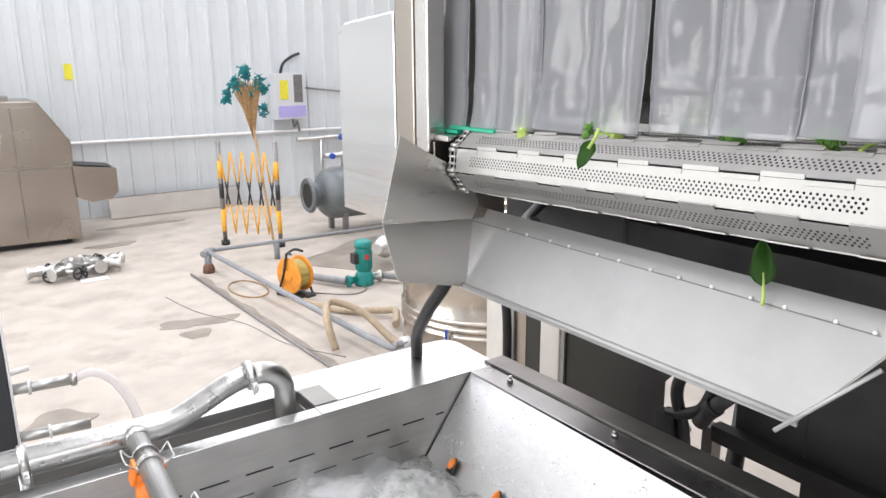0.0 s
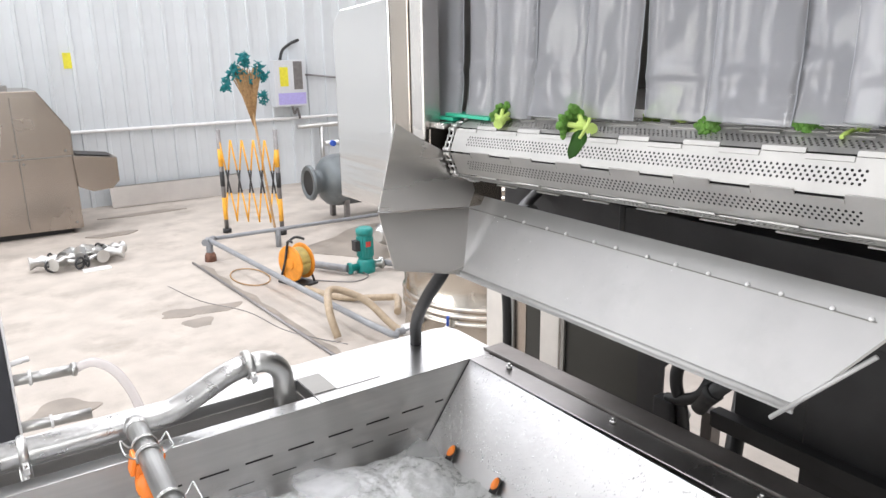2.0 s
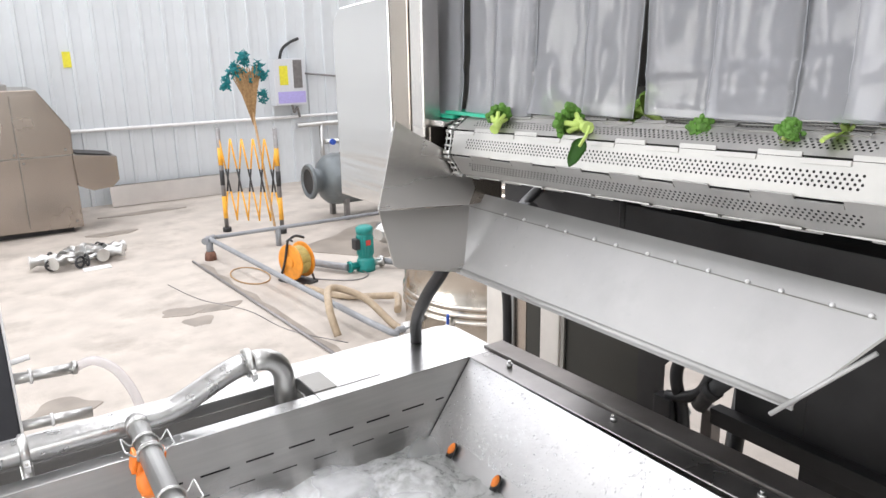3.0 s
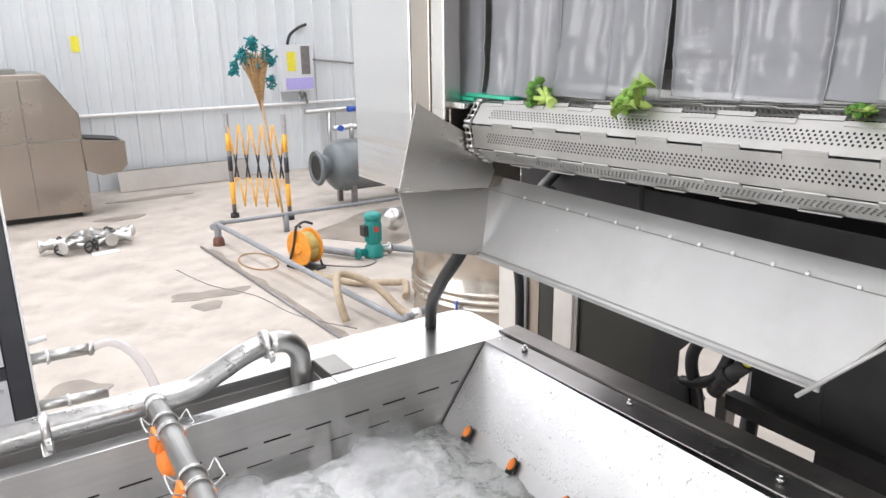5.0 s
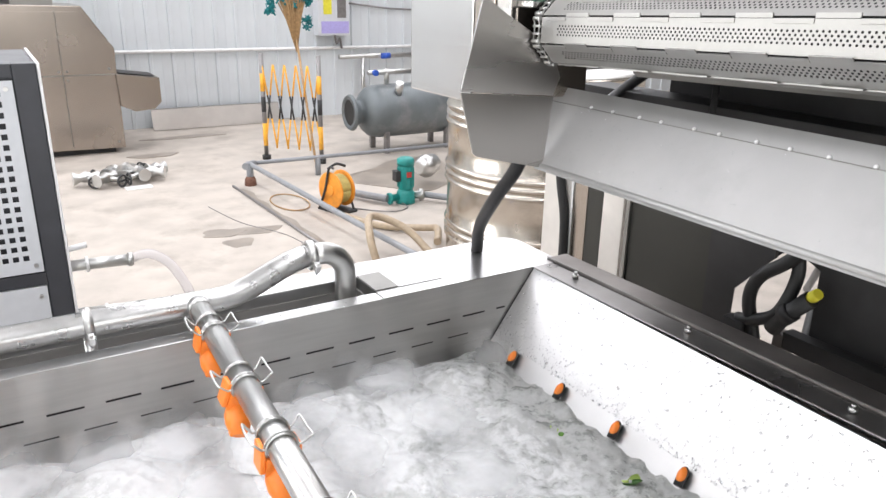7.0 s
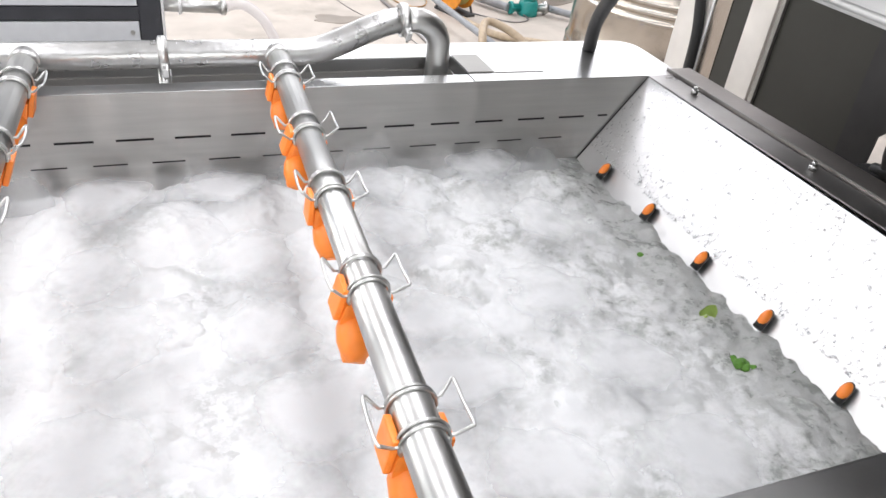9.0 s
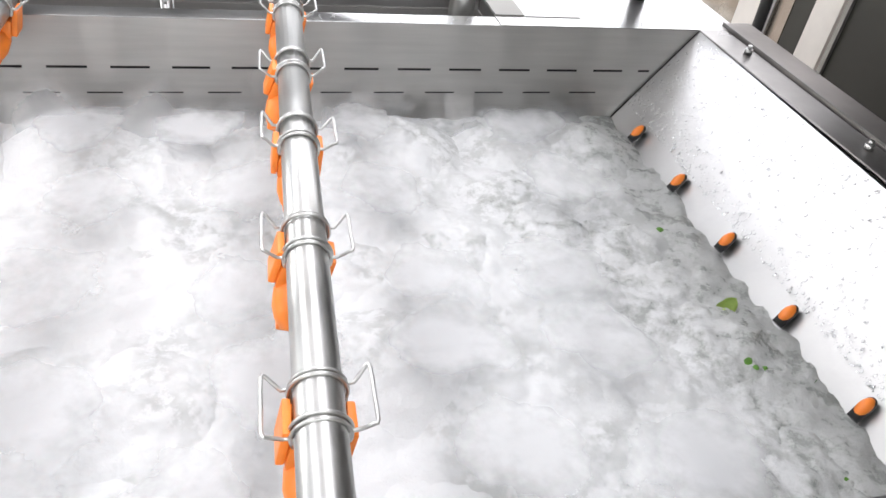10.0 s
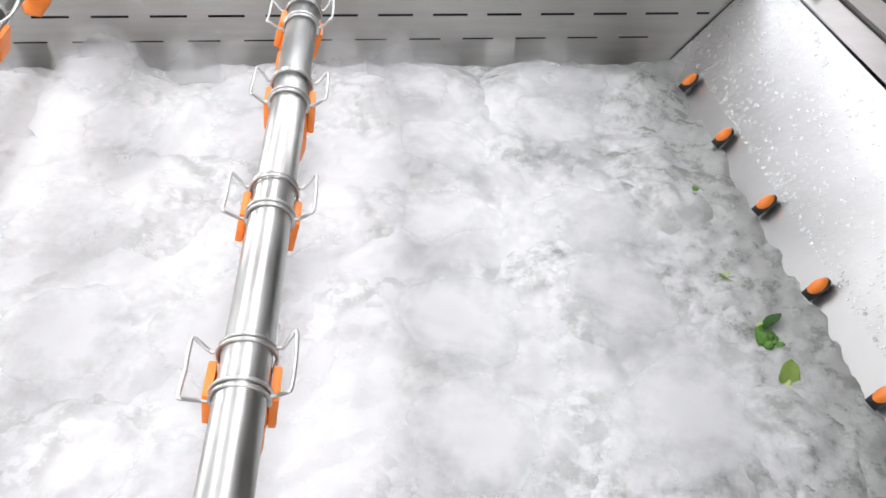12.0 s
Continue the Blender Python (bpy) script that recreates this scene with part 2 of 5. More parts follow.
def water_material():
    """Churned water: soft white froth, with grey crumbs of clear water between; less froth near the sloping wall,
    extra white at the left to paint the glare there.
    """
    m = bpy.data.materials.new("churned_water")
    m.use_nodes = True
    t = m.node_tree
    b = t.nodes["Principled BSDF"]
    coord = t.nodes.new("ShaderNodeTexCoord")

    def tex(scale, detail, rough, distort):
        n = t.nodes.new("ShaderNodeTexNoise")
        n.inputs["Scale"].default_value, n.inputs["Detail"].default_value = scale, detail
        n.inputs["Roughness"].default_value, n.inputs["Distortion"].default_value = rough, distort
        t.links.new(coord.outputs["Object"], n.inputs["Vector"])
        return n.outputs["Fac"]

    def ranged(value, lo, hi, to_lo, to_hi):
        r = t.nodes.new("ShaderNodeMapRange")
        r.interpolation_type = "SMOOTHSTEP"
        for key, v in (("From Min", lo), ("From Max", hi), ("To Min", to_lo), ("To Max", to_hi)):
            r.inputs[key].default_value = v
        t.links.new(value, r.inputs["Value"])
        return r.outputs["Result"]

    def math_node(op, x, y):
        n = t.nodes.new("ShaderNodeMath")
        n.operation = op
        for k, v in enumerate((x, y)):
            if isinstance(v, float):
                n.inputs[k].default_value = v
            else:
                t.links.new(v, n.inputs[k])
        return n.outputs["Value"]

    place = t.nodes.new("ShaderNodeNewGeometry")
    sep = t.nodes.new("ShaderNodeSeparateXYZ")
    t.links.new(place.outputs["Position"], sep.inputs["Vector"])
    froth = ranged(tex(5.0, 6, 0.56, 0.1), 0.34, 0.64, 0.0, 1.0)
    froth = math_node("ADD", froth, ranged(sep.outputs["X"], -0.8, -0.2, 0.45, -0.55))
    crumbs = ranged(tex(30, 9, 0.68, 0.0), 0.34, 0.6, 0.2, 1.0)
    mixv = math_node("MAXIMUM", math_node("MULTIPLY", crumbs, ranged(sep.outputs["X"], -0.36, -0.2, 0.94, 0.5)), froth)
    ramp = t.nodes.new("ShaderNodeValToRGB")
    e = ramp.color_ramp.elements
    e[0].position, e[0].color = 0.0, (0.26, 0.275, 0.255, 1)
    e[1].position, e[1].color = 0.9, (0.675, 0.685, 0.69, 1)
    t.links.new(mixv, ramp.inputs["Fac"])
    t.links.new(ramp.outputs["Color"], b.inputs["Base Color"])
    t.links.new(ranged(mixv, 0.0, 1.0, 0.15, 0.8), b.inputs["Roughness"])
    bp = t.nodes.new("ShaderNodeBump")
    bp.inputs["Strength"].default_value, bp.inputs["Distance"].default_value = 0.6, 0.012
    t.links.new(tex(24, 10, 0.7, 0.1), bp.inputs["Height"])
    t.links.new(bp.outputs["Normal"], b.inputs["Normal"])
    return m


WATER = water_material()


# ---- builders ----
def bm_box(bm, x0, x1, y0, y1, z0, z1, bevel=0.0):
    vs = bmesh.ops.create_cube(bm, size=1)["verts"]
    for v in vs:
        v.co = Vector((x0 + (v.co.x + 0.5) * (x1 - x0), y0 + (v.co.y + 0.5) * (y1 - y0), z0 + (v.co.z + 0.5) * (z1 - z0)))
    if bevel:
        es = list({e for v in vs for e in v.link_edges})
        bmesh.ops.bevel(bm, geom=es, offset=bevel, segments=2, affect="EDGES", profile=0.7)
    return bm


def box(x0, x1, y0, y1, z0, z1, bevel=0.0):
    return bm_box(bmesh.new(), x0, x1, y0, y1, z0, z1, bevel)


def smooth_path(points, steps=6):
    ps = [Vector(p) for p in points]
    if len(ps) < 3:
        return ps
    out = []
    for i in range(len(ps) - 1):
        a, b, c, d = ps[max(i - 1, 0)], ps[i], ps[i + 1], ps[min(i + 2, len(ps) - 1)]
        for k in range(steps):
            s = k / steps
            out.append(0.5 * (2 * b + (c - a) * s + (2 * a - 5 * b + 4 * c - d) * s * s + (3 * b - a - 3 * c + d) * s ** 3))
    return out + [ps[-1]]


def bm_tube(bm, points, radius, segs=12, steps=6, caps=True):
    """A round tube along points; radius may be a number or a list, one for each point of a straight path."""
    ps = smooth_path(points, steps) if steps else [Vector(p) for p in points]
    rs = radius if isinstance(radius, (list, tuple)) else [radius] * len(ps)
    up = None
    rings = []
    for i, p in enumerate(ps):
        d = (ps[min(i + 1, len(ps) - 1)] - ps[max(i - 1, 0)]).normalized()
        if up is None:
            up = d.orthogonal().normalized()
        up = (up - d * up.dot(d)).normalized()
        side = d.cross(up)
        rings.append([bm.verts.new(p + rs[i] * (math.cos(a) * up + math.sin(a) * side)) for a in (2 * math.pi * k / segs for k in range(segs))])
    for a, b in zip(rings, rings[1:]):
        for k in range(segs):
            bm.faces.new((a[k], a[(k + 1) % segs], b[(k + 1) % segs], b[k])).smooth = True
    if caps:
        bm.faces.new(rings[0][::-1])
        bm.faces.new(rings[-1])
    return bm


def tube(points, radius, segs=12, steps=6):
    return bm_tube(bmesh.new(), points, radius, segs, steps)


def bm_prism(bm, outline, axis, a, b):
    """A flat outline of pairs, drawn out from a to b along axis ('x', 'y' or 'z')."""
    def at(p, s):
        return {"x": (s, *p), "y": (p[0], s, p[1]), "z": (*p, s)}[axis]
    lo, hi = [bm.verts.new(at(p, a)) for p in outline], [bm.verts.new(at(p, b)) for p in outline]
    n = len(outline)
    for k in range(n):
        bm.faces.new((lo[k], lo[(k + 1) % n], hi[(k + 1) % n], hi[k]))
    bm.faces.new(lo[::-1])
    bm.faces.new(hi)
    bmesh.ops.recalc_face_normals(bm, faces=bm.faces)
    return bm


def prism(outline, axis, a, b, bevel=0.0):
    bm = bm_prism(bmesh.new(), outline, axis, a, b)
    if bevel:
        bmesh.ops.bevel(bm, geom=list(bm.edges), offset=bevel, segments=2, affect="EDGES", profile=0.7)
    return bm


def sheet(profile, axis, a, b, thick):
    """A folded sheet of metal: an open profile with a thickness, drawn out along axis."""
    ps = [Vector((p[0], p[1])) for p in profile]
    other = []
    for i, p in enumerate(ps):
        d = (ps[min(i + 1, len(ps) - 1)] - ps[max(i - 1, 0)]).normalized()
        other.append(p + Vector((-d.y, d.x)) * thick)
    return prism([tuple(p) for p in ps] + [tuple(p) for p in other[::-1]], axis, a, b)


def mesh_of(name, bm, mat):
    me = bpy.data.meshes.new(name)
    bm.to_mesh(me)
    bm.free()
    if mat:
        me.materials.append(mat)
    return me


def part(name, bm, mat, parent=None, label="", m=None):
    """Links a bmesh as one mesh object under a thing or a part."""
    ob = new(name, mesh_of(name, bm, mat))
    ob.parent = parent
    if m is not None:
        ob.matrix_basis = m
    return tagged(ob, label) if label else ob


def piece(name, me, parent, m):
    ob = new(name, me)
    ob.parent, ob.matrix_basis = parent, m
    return ob


def thing(name, x, y, z, label, category, group="", rz=0.0):
    ob = new(name)
    ob.empty_display_size = 0.1
    ob.matrix_basis = pose(x, y, z, 0, 0, rz)
    return tagged(ob, label, category, group)


def structure(ob, label, category):
    return tagged(ob, label, category, "", "structure")


# ---- hall ----
WALL_Y = 9.45
floor = structure(part("floor", box(-8, 14, -9, WALL_Y + 0.2, -0.2, 0), CONCRETE), "pale beige concrete factory floor, stained and damp", "floor")
wall_north = structure(part("wall_north", bm_box(box(-8.2, 14.2, WALL_Y + 0.03, WALL_Y + 0.2, 0, 4.4), -8.2, 14.2, WALL_Y + 0.03, WALL_Y + 0.2, 5.8, CEIL), WALL_WHITE), "white ribbed sheet metal hall wall with an added unseen window gap", "wall")
wall_east = structure(part("wall_east", box(14, 14.2, -9, WALL_Y, 0, CEIL), UNSEEN_DIM_WALL), "unseen plain wall dimmed to beige for reflections", "wall")
# unseen wall; its doorway is added to go with the fill light
wall_south = structure(part("wall_south", bm_box(bm_box(box(-8.2, -5, -9.2, -9, 0, CEIL), 1, 14.2, -9.2, -9, 0, CEIL), -5, 1, -9.2, -9, 4.5, CEIL), UNSEEN_DIM_WALL), "unseen beige wall dimmed for reflections, with an added doorway", "wall")
bm = box(-8.2, -8, -9, WEST_OPENINGS[0] - 0.4, 0, CEIL)
for wa, wb in zip(WEST_OPENINGS, WEST_OPENINGS[1:]):
    bm_box(bm, -8.2, -8, wa + 0.4, wb - 0.4, 0, CEIL)
bm_box(bm, -8.2, -8, WEST_OPENINGS[-1] + 0.4, WALL_Y, 0, CEIL)
for wy in WEST_OPENINGS:
    bm_box(bm, -8.2, -8, wy - 0.4, wy + 0.4, 4.5, CEIL)
wall_west = structure(part("wall_west", bm, WALL_WHITE), "unseen white hall wall with four tall openings added for light", "wall")
bm = bmesh.new()
edges_x = [-8.2]
for sx_, w_ in SKYLIGHTS:
    edges_x += [sx_ - w_ / 2, sx_ + w_ / 2]
edges_x.append(14.2)
for k in range(0, len(edges_x), 2):
    bm_box(bm, edges_x[k], edges_x[k + 1], -9.2, WALL_Y + 0.2, CEIL, CEIL + 0.12)
bm_box(bm, -8.2, 14.2, -9.2, -6.5, CEIL + 0.12, CEIL + 0.2)
bm_box(bm, -8.2, 14.2, 8.5, WALL_Y + 0.2, CEIL + 0.12, CEIL + 0.2)
ceiling = structure(part("ceiling", bm, CEIL_WHITE), "white sheet metal roof with long skylights", "ceiling")

# rail along the wall and the skirting sheet
rail = structure(part("trim", tube([(-8, WALL_Y - 0.06, 1.06), (14, WALL_Y - 0.06, 1.0)], 0.024, 10, 0), WHITE_PAINT), "white conduit running along the wall", "trim")
skirt = thing("steel_trough", 1.5, 9.3, 0, "low stainless steel trough lying along the wall", "trough")
part("front_sheet", sheet([(-0.14, 0.005), (-0.1, 0.005), (-0.02, 0.27), (0.03, 0.275)], "x", -0.8, 1.0, 0.004), STEEL_TROUGH, skirt)
part("foot", box(-0.7, -0.6, -0.04, 0.05, 0, 0.06), STEEL_DULL, skirt)
part("foot", box(0.8, 0.9, -0.05, 0.05, 0, 0.06), STEEL_DULL, skirt)


# ---- cooling tank ----
RIM = 1.243
tank = thing("wash_tank", 0, 0, 0, "stainless steel washing tank full of churning water", "tank")
NEAR, LEFT = -1.05, -2.9
# far wall, leaning slightly inwards, with two rows of slots
bm = bmesh.new()


def slotted_wall(bm, x0, x1, rows, zs, lean):
    """Quads between the slots; rows: list of (z0, z1, slot spans)."""
    cuts = sorted({x0, x1, *[c for _, _, spans in rows for s in spans for c in s]})
    zcuts = sorted({zs[0], zs[1], *[z for z0, z1, _ in rows for z in (z0, z1)]})
    grid = {}

    def vert(x, z):
        if (x, z) not in grid:
            grid[x, z] = bm.verts.new((x, -(RIM - z) * lean, z))
        return grid[x, z]
    for xa, xb in zip(cuts, cuts[1:]):
        for za, zb in zip(zcuts, zcuts[1:]):
            if any(abs(za - z0) < 1e-6 and any(s[0] <= xa + 1e-6 and xb <= s[1] + 1e-6 for s in spans) for z0, z1, spans in rows):
                continue
            bm.faces.new((vert(xa, za), vert(xb, za), vert(xb, zb), vert(xa, zb)))


spans = [(-0.118, -0.092)] + [(-0.155 - 0.1037 * k - 0.066, -0.155 - 0.1037 * k) for k in range(25)]
spans2 = [(-0.206 - 0.1037 * k - 0.06, -0.206 - 0.1037 * k) for k in range(25)]
slotted_wall(bm, LEFT, 0.0, [(1.153, 1.1575, spans), (1.1065, 1.1095, spans2)], (0.45, RIM), 0.1)
bmesh.ops.solidify(bm, geom=list(bm.faces), thickness=0.003)
part("slotted_wall", bm, STEEL, tank)
# dark backing puts the shade behind the slots into colour
part("slot_backing", prism([(0.03, RIM - 0.04), (0.012, RIM - 0.04), (-0.005, 1.08), (-0.06, 0.5), (0.03, 0.5)], "x", LEFT, -0.01), DARK_METAL_AND_SHADE, tank)
# sloping end wall
SLOPE = 0.83
part("sloping_wall", sheet([(0.0, RIM), (-0.2 * SLOPE, RIM - 0.2), (-0.5 * SLOPE, RIM - 0.5)], "y", NEAR, 0.002, 0.004), STEEL_RIM, tank, "sloping wall beaded with water drops")
part("corner_seam", tube([(0.0, -0.003, RIM + 0.001), (-0.2 * SLOPE - 0.001, -0.023, RIM - 0.2)], 0.0016, 6, 0), DARK_METAL_AND_SHADE, tank, "dark weld seam in the corner")
part("near_wall", box(LEFT, 0.0, NEAR - 0.004, NEAR, 0.45, RIM), STEEL, tank)
part("tank_bottom", box(LEFT, 0.0, NEAR, 0.0, 0.44, 0.45), STEEL, tank)
part("near_rim", box(LEFT, 0.19, NEAR - 0.13, NEAR, RIM - 0.03, RIM + 0.002, 0.004), STEEL_RIM, tank)
# far shelf with the trough let into it
bm = box(LEFT, -0.435, 0.003, 0.048, RIM - 0.03, RIM, 0.003)
bm_box(bm, LEFT, -0.435, 0.158, 0.245, RIM - 0.03, RIM, 0.003)
part("far_rim", bm, STEEL_RIM, tank)
bm = bmesh.new()
cornerpts = [(-0.435, 0.003), (0.0, 0.003), (0.02, 0.003), (0.072, 0.003), (0.072, 0.033), (0.10, 0.033), (0.10, 0.19)] + [(0.045 + 0.055 * math.cos(a), 0.19 + 0.055 * math.sin(a)) for a in (0.3, 0.6, 0.9, 1.2, 1.57)] + [(-0.435, 0.245)]
bm_prism(bm, cornerpts, "z", RIM - 0.03, RIM + 0.001)
part("corner_plate", bm, STEEL_RIM, tank)
bm = box(LEFT, -0.435, 0.048, 0.05, RIM - 0.2, RIM - 0.03)
bm_box(bm, LEFT, -0.435, 0.156, 0.158, RIM - 0.2, RIM - 0.03)
bm_box(bm, LEFT, -0.435, 0.05, 0.156, RIM - 0.204, RIM - 0.2)
bm_box(bm, -0.437, -0.435, 0.05, 0.156, RIM - 0.2, RIM - 0.03)
part("trough", bm, STEEL, tank)
SKEW = pose(0, 0, 0, 0, 0, 1.4)
part("end_rim", sheet([(0.0, RIM), (0.002, RIM + 0.002), (0.066, RIM + 0.002), (0.068, RIM - 0.05)], "y", NEAR - 0.13, 0.0, -0.004), RIM_SHADE_STEEL, tank, "", SKEW)
bm = box(0.074, 0.142, NEAR - 0.4, 0.03, RIM - 0.09, RIM + 0.006, 0.004)
part("side_beam", bm, BROWN_BEAM, tank, "dark brown-grey square beam beside the rim", SKEW)
part("beam_lip", box(0.0735, 0.0765, NEAR - 0.4, 0.03, RIM + 0.0065, RIM + 0.0085), STEEL_DULL, tank, "", SKEW)
part("trough_cover", box(-0.434, -0.372, 0.05, 0.157, RIM + 0.0012, RIM + 0.004, 0.001), STEEL_DULL, tank, "grey wet cover plate")
part("plate_seam", box(-0.37, -0.25, 0.0475, 0.0495, RIM + 0.0011, RIM + 0.0022), STEEL_DULL, tank)
part("far_side", box(LEFT, 0.1, 0.237, 0.243, 0.3, RIM - 0.03), STEEL, tank)
part("end_side", box(0.06, 0.066, NEAR, 0.237, 0.3, RIM - 0.03), STEEL, tank)
for lx, ly in ((-0.1, 0.15), (-0.1, -0.95), (-2.7, 0.15), (-2.7, -0.95)):
    part("leg", box(lx - 0.03, lx + 0.03, ly - 0.03, ly + 0.03, 0, 0.45, 0.003), STEEL, tank)
bolt_me = mesh_of("bolt", bm_tube(bm_tube(bmesh.new(), [(0, 0, 0), (0, 0, 0.009)], 0.0085, 6, 0), [(0, 0, 0.009), (0, 0, 0.016)], 0.0045, 8, 0), STEEL_TUBE)
for by in (-0.108, -0.469, -0.833):
    piece("bolt", bolt_me, tank, pose(0.046 - 0.012 * by, by - 0.006, RIM + 0.003))

# nozzles on the sloping wall
bm = bmesh.new()
bmesh.ops.create_uvsphere(bm, u_segments=18, v_segments=10, radius=1.0)
for v in bm.verts:
    v.co = Vector((v.co.x * 0.0195 - 0.002, v.co.y * 0.0102, v.co.z * 0.0095 + 0.0022))
for f in bm.faces:
    f.smooth = True
nozzle_cap = mesh_of("cap", bm, ORANGE)
nozzle_tube = mesh_of("tube", tube([(-0.027, 0, -0.004), (-0.012, 0, -0.003), (0.006, 0, -0.0025), (0.014, 0, -0.002), (0.019, 0, -0.002)], [0.0098, 0.0106, 0.0106, 0.0085, 0.004], 16, 0), BLACK_RUBBER)
for k in range(6):
    nz = tagged(new("spray_nozzle"), "orange plastic spray nozzle on the sloping wall", "nozzle", "nozzles on the sloping wall")
    nz.matrix_basis = pose(-0.152, -0.133 - 0.1785 * k, 1.082, 0, -40, 14) @ Matrix.Scale(0.86, 4)
    piece("cap", nozzle_cap, nz, pose(0, 0, 0))
    piece("tube", nozzle_tube, nz, pose(0, 0, 0))

# manifold and spray pipes
mani = thing("water_manifold", -0.85, 0.085, 1.285, "polished stainless water pipe with clamp and elbow", "pipe")
part("main_pipe", tube([(-2.0, 0, 0), (0.06, 0, 0)] + [(0.06 + 0.0215 * k, 0.0015 * k, 0.06 * (k / 10) ** 2 * (3 - 0.2 * k)) for k in range(1, 11)], 0.0265, 20, 0), WET_TUBE, mani)
part("elbow", tube([(0.275 + 0.025 * s, 0.015, 0.06) for s in (0, 1)] + [(0.30 + 0.06 * math.sin(w), 0.015, 0.06 * math.cos(w)) for w in (0.2 * k for k in range(1, 8))] + [(0.36, 0.015, -0.02), (0.36, 0.015, -0.13)], 0.0258, 18, 0), STEEL_TUBE, mani)


def clamp(parent, x, y, z, r):
    c = part("pipe_clamp", tube([(-0.009, 0, 0), (-0.006, 0, 0), (0.006, 0, 0), (0.009, 0, 0)], [r, r + 0.006, r + 0.006, r], 22, 0), STEEL_TUBE, parent, "", pose(x, y, z, -65))
    part("wing_nut", bm_tube(box(-0.006, 0.006, -0.01, 0.01, -r - 0.022, -r - 0.004, 0.002), [(0, -0.018, -r - 0.016), (0, 0.018, -r - 0.016)], 0.003, 8, 0), STEEL_TUBE, c)
    part("hinge", box(-0.005, 0.005, -0.006, 0.006, r + 0.003, r + 0.013, 0.002), STEEL_TUBE, c)


clamp(mani, 0.275, 0.015, 0.06, 0.029)
clamp(mani, -0.205, 0, 0, 0.029)
part("support", tube([(-0.205, 0, -0.03), (-0.205, 0, -0.2)], 0.012, 12, 0), STEEL_TUBE, mani)


def wire_clip():
    """One bent spring wire: two arcs over the pipe and a square loop on each side."""
    r, w = 0.0245, 0.002
    over = [math.pi * (1.12 - 1.24 * k / 14) for k in range(15)]
    loop = [(0.0235, 0.0, 0.003), (0.031, -0.001, 0.003), (0.0425, 0.005, 0.016), (0.0458, 0.002, 0.017), (0.0462, -0.026, 0.014), (0.0458, -0.054, 0.017), (0.0425, -0.057, 0.016), (0.031, -0.051, 0.003), (0.0235, -0.052, 0.003)]
    path = [(r * math.cos(a), 0.0, r * math.sin(a)) for a in over] + loop
    path += [(r * math.cos(a), -0.052, r * math.sin(a)) for a in over[::-1]]
    path += [(-x, y, z) for x, y, z in loop[::-1]]
    path += [((r + 0.001) * math.cos(a), -0.006, (r + 0.001) * math.sin(a)) for a in over]
    path += [(0.02, -0.02, -0.015), (0.02, -0.035, -0.015)]
    path += [((r + 0.001) * math.cos(a), -0.046, (r + 0.001) * math.sin(a)) for a in over[::-1]]
    return tube(path, w, 7, 2)


CLIP = mesh_of("wire_clip", wire_clip(), STEEL_TUBE)
bm = box(-0.0235, 0.0235, -0.05, 0.0, -0.045, -0.014, 0.006)
for s in (-1, 1):
    bm_box(bm, s * 0.0275 - 0.004, s * 0.0275 + 0.004, -0.047, -0.01, -0.04, 0.002, 0.003)
bm_tube(bm, [(0, -0.03, -0.042), (0, -0.042, -0.05), (0, -0.058, -0.058), (0, -0.07, -0.066), (0, -0.078, -0.074)], [0.018, 0.0225, 0.0225, 0.018, 0.010], 14, 0)
bm_box(bm, -0.014, 0.014, -0.076, -0.06, -0.078, -0.066, 0.003)
BODY = mesh_of("nozzle_body", bm, ORANGE)


def spray_pipe(x0, slant):
    p = thing("spray_pipe", x0, 0.085, 1.287, "brushed stainless spray pipe with orange clip-on nozzles", "pipe", "spray pipes over the tank", slant)
    part("pipe", tube([(0, 0.0, 0), (0, -1.3, 0)], 0.0222, 20, 0), STEEL_TUBE, p)
    part("tee", tube([(0, -0.02, 0), (0, -0.05, 0)], 0.0245, 20, 0), STEEL_TUBE, p)
    for k, y in enumerate((-0.12, -0.348, -0.545, -0.76, -0.983)):
        piece("wire_clip", CLIP, p, pose(0, y, 0, 0, (4, -3, 5, 2, -4)[k]))
        piece("nozzle_body", BODY, p, pose(0, y - 0.004, 0, 0, (12, 20, 6, 16, 10)[k]))
    return p


spray_pipe(-0.842, -2.05)
spray_pipe(-1.285, -2.3)

# ---- water ----
WZ = 1.053


def choppy(nx, ny, x0, x1, y0, y1, z, amp, scale, seed):
    bm = bmesh.new()
    rows = []
    for j in range(ny + 1):
        row = []
        for i in range(nx + 1):
            x, y = x0 + (x1 - x0) * i / nx, y0 + (y1 - y0) * j / ny
            h = noise.fractal(Vector((x * scale + seed, y * scale, seed)), 0.9, 2.1, 5) * amp
            h = h if h > -0.3 * amp else -0.3 * amp + 0.25 * max(h + 0.3 * amp, -amp)
            row.append(bm.verts.new((x, y, z + h)))
        rows.append(row)
    for j in range(ny):
        for i in range(nx):
            bm.faces.new((rows[j][i], rows[j][i + 1], rows[j + 1][i + 1], rows[j + 1][i])).smooth = True
    return bm


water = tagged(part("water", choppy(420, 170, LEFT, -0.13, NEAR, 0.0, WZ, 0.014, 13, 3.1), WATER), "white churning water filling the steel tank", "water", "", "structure")


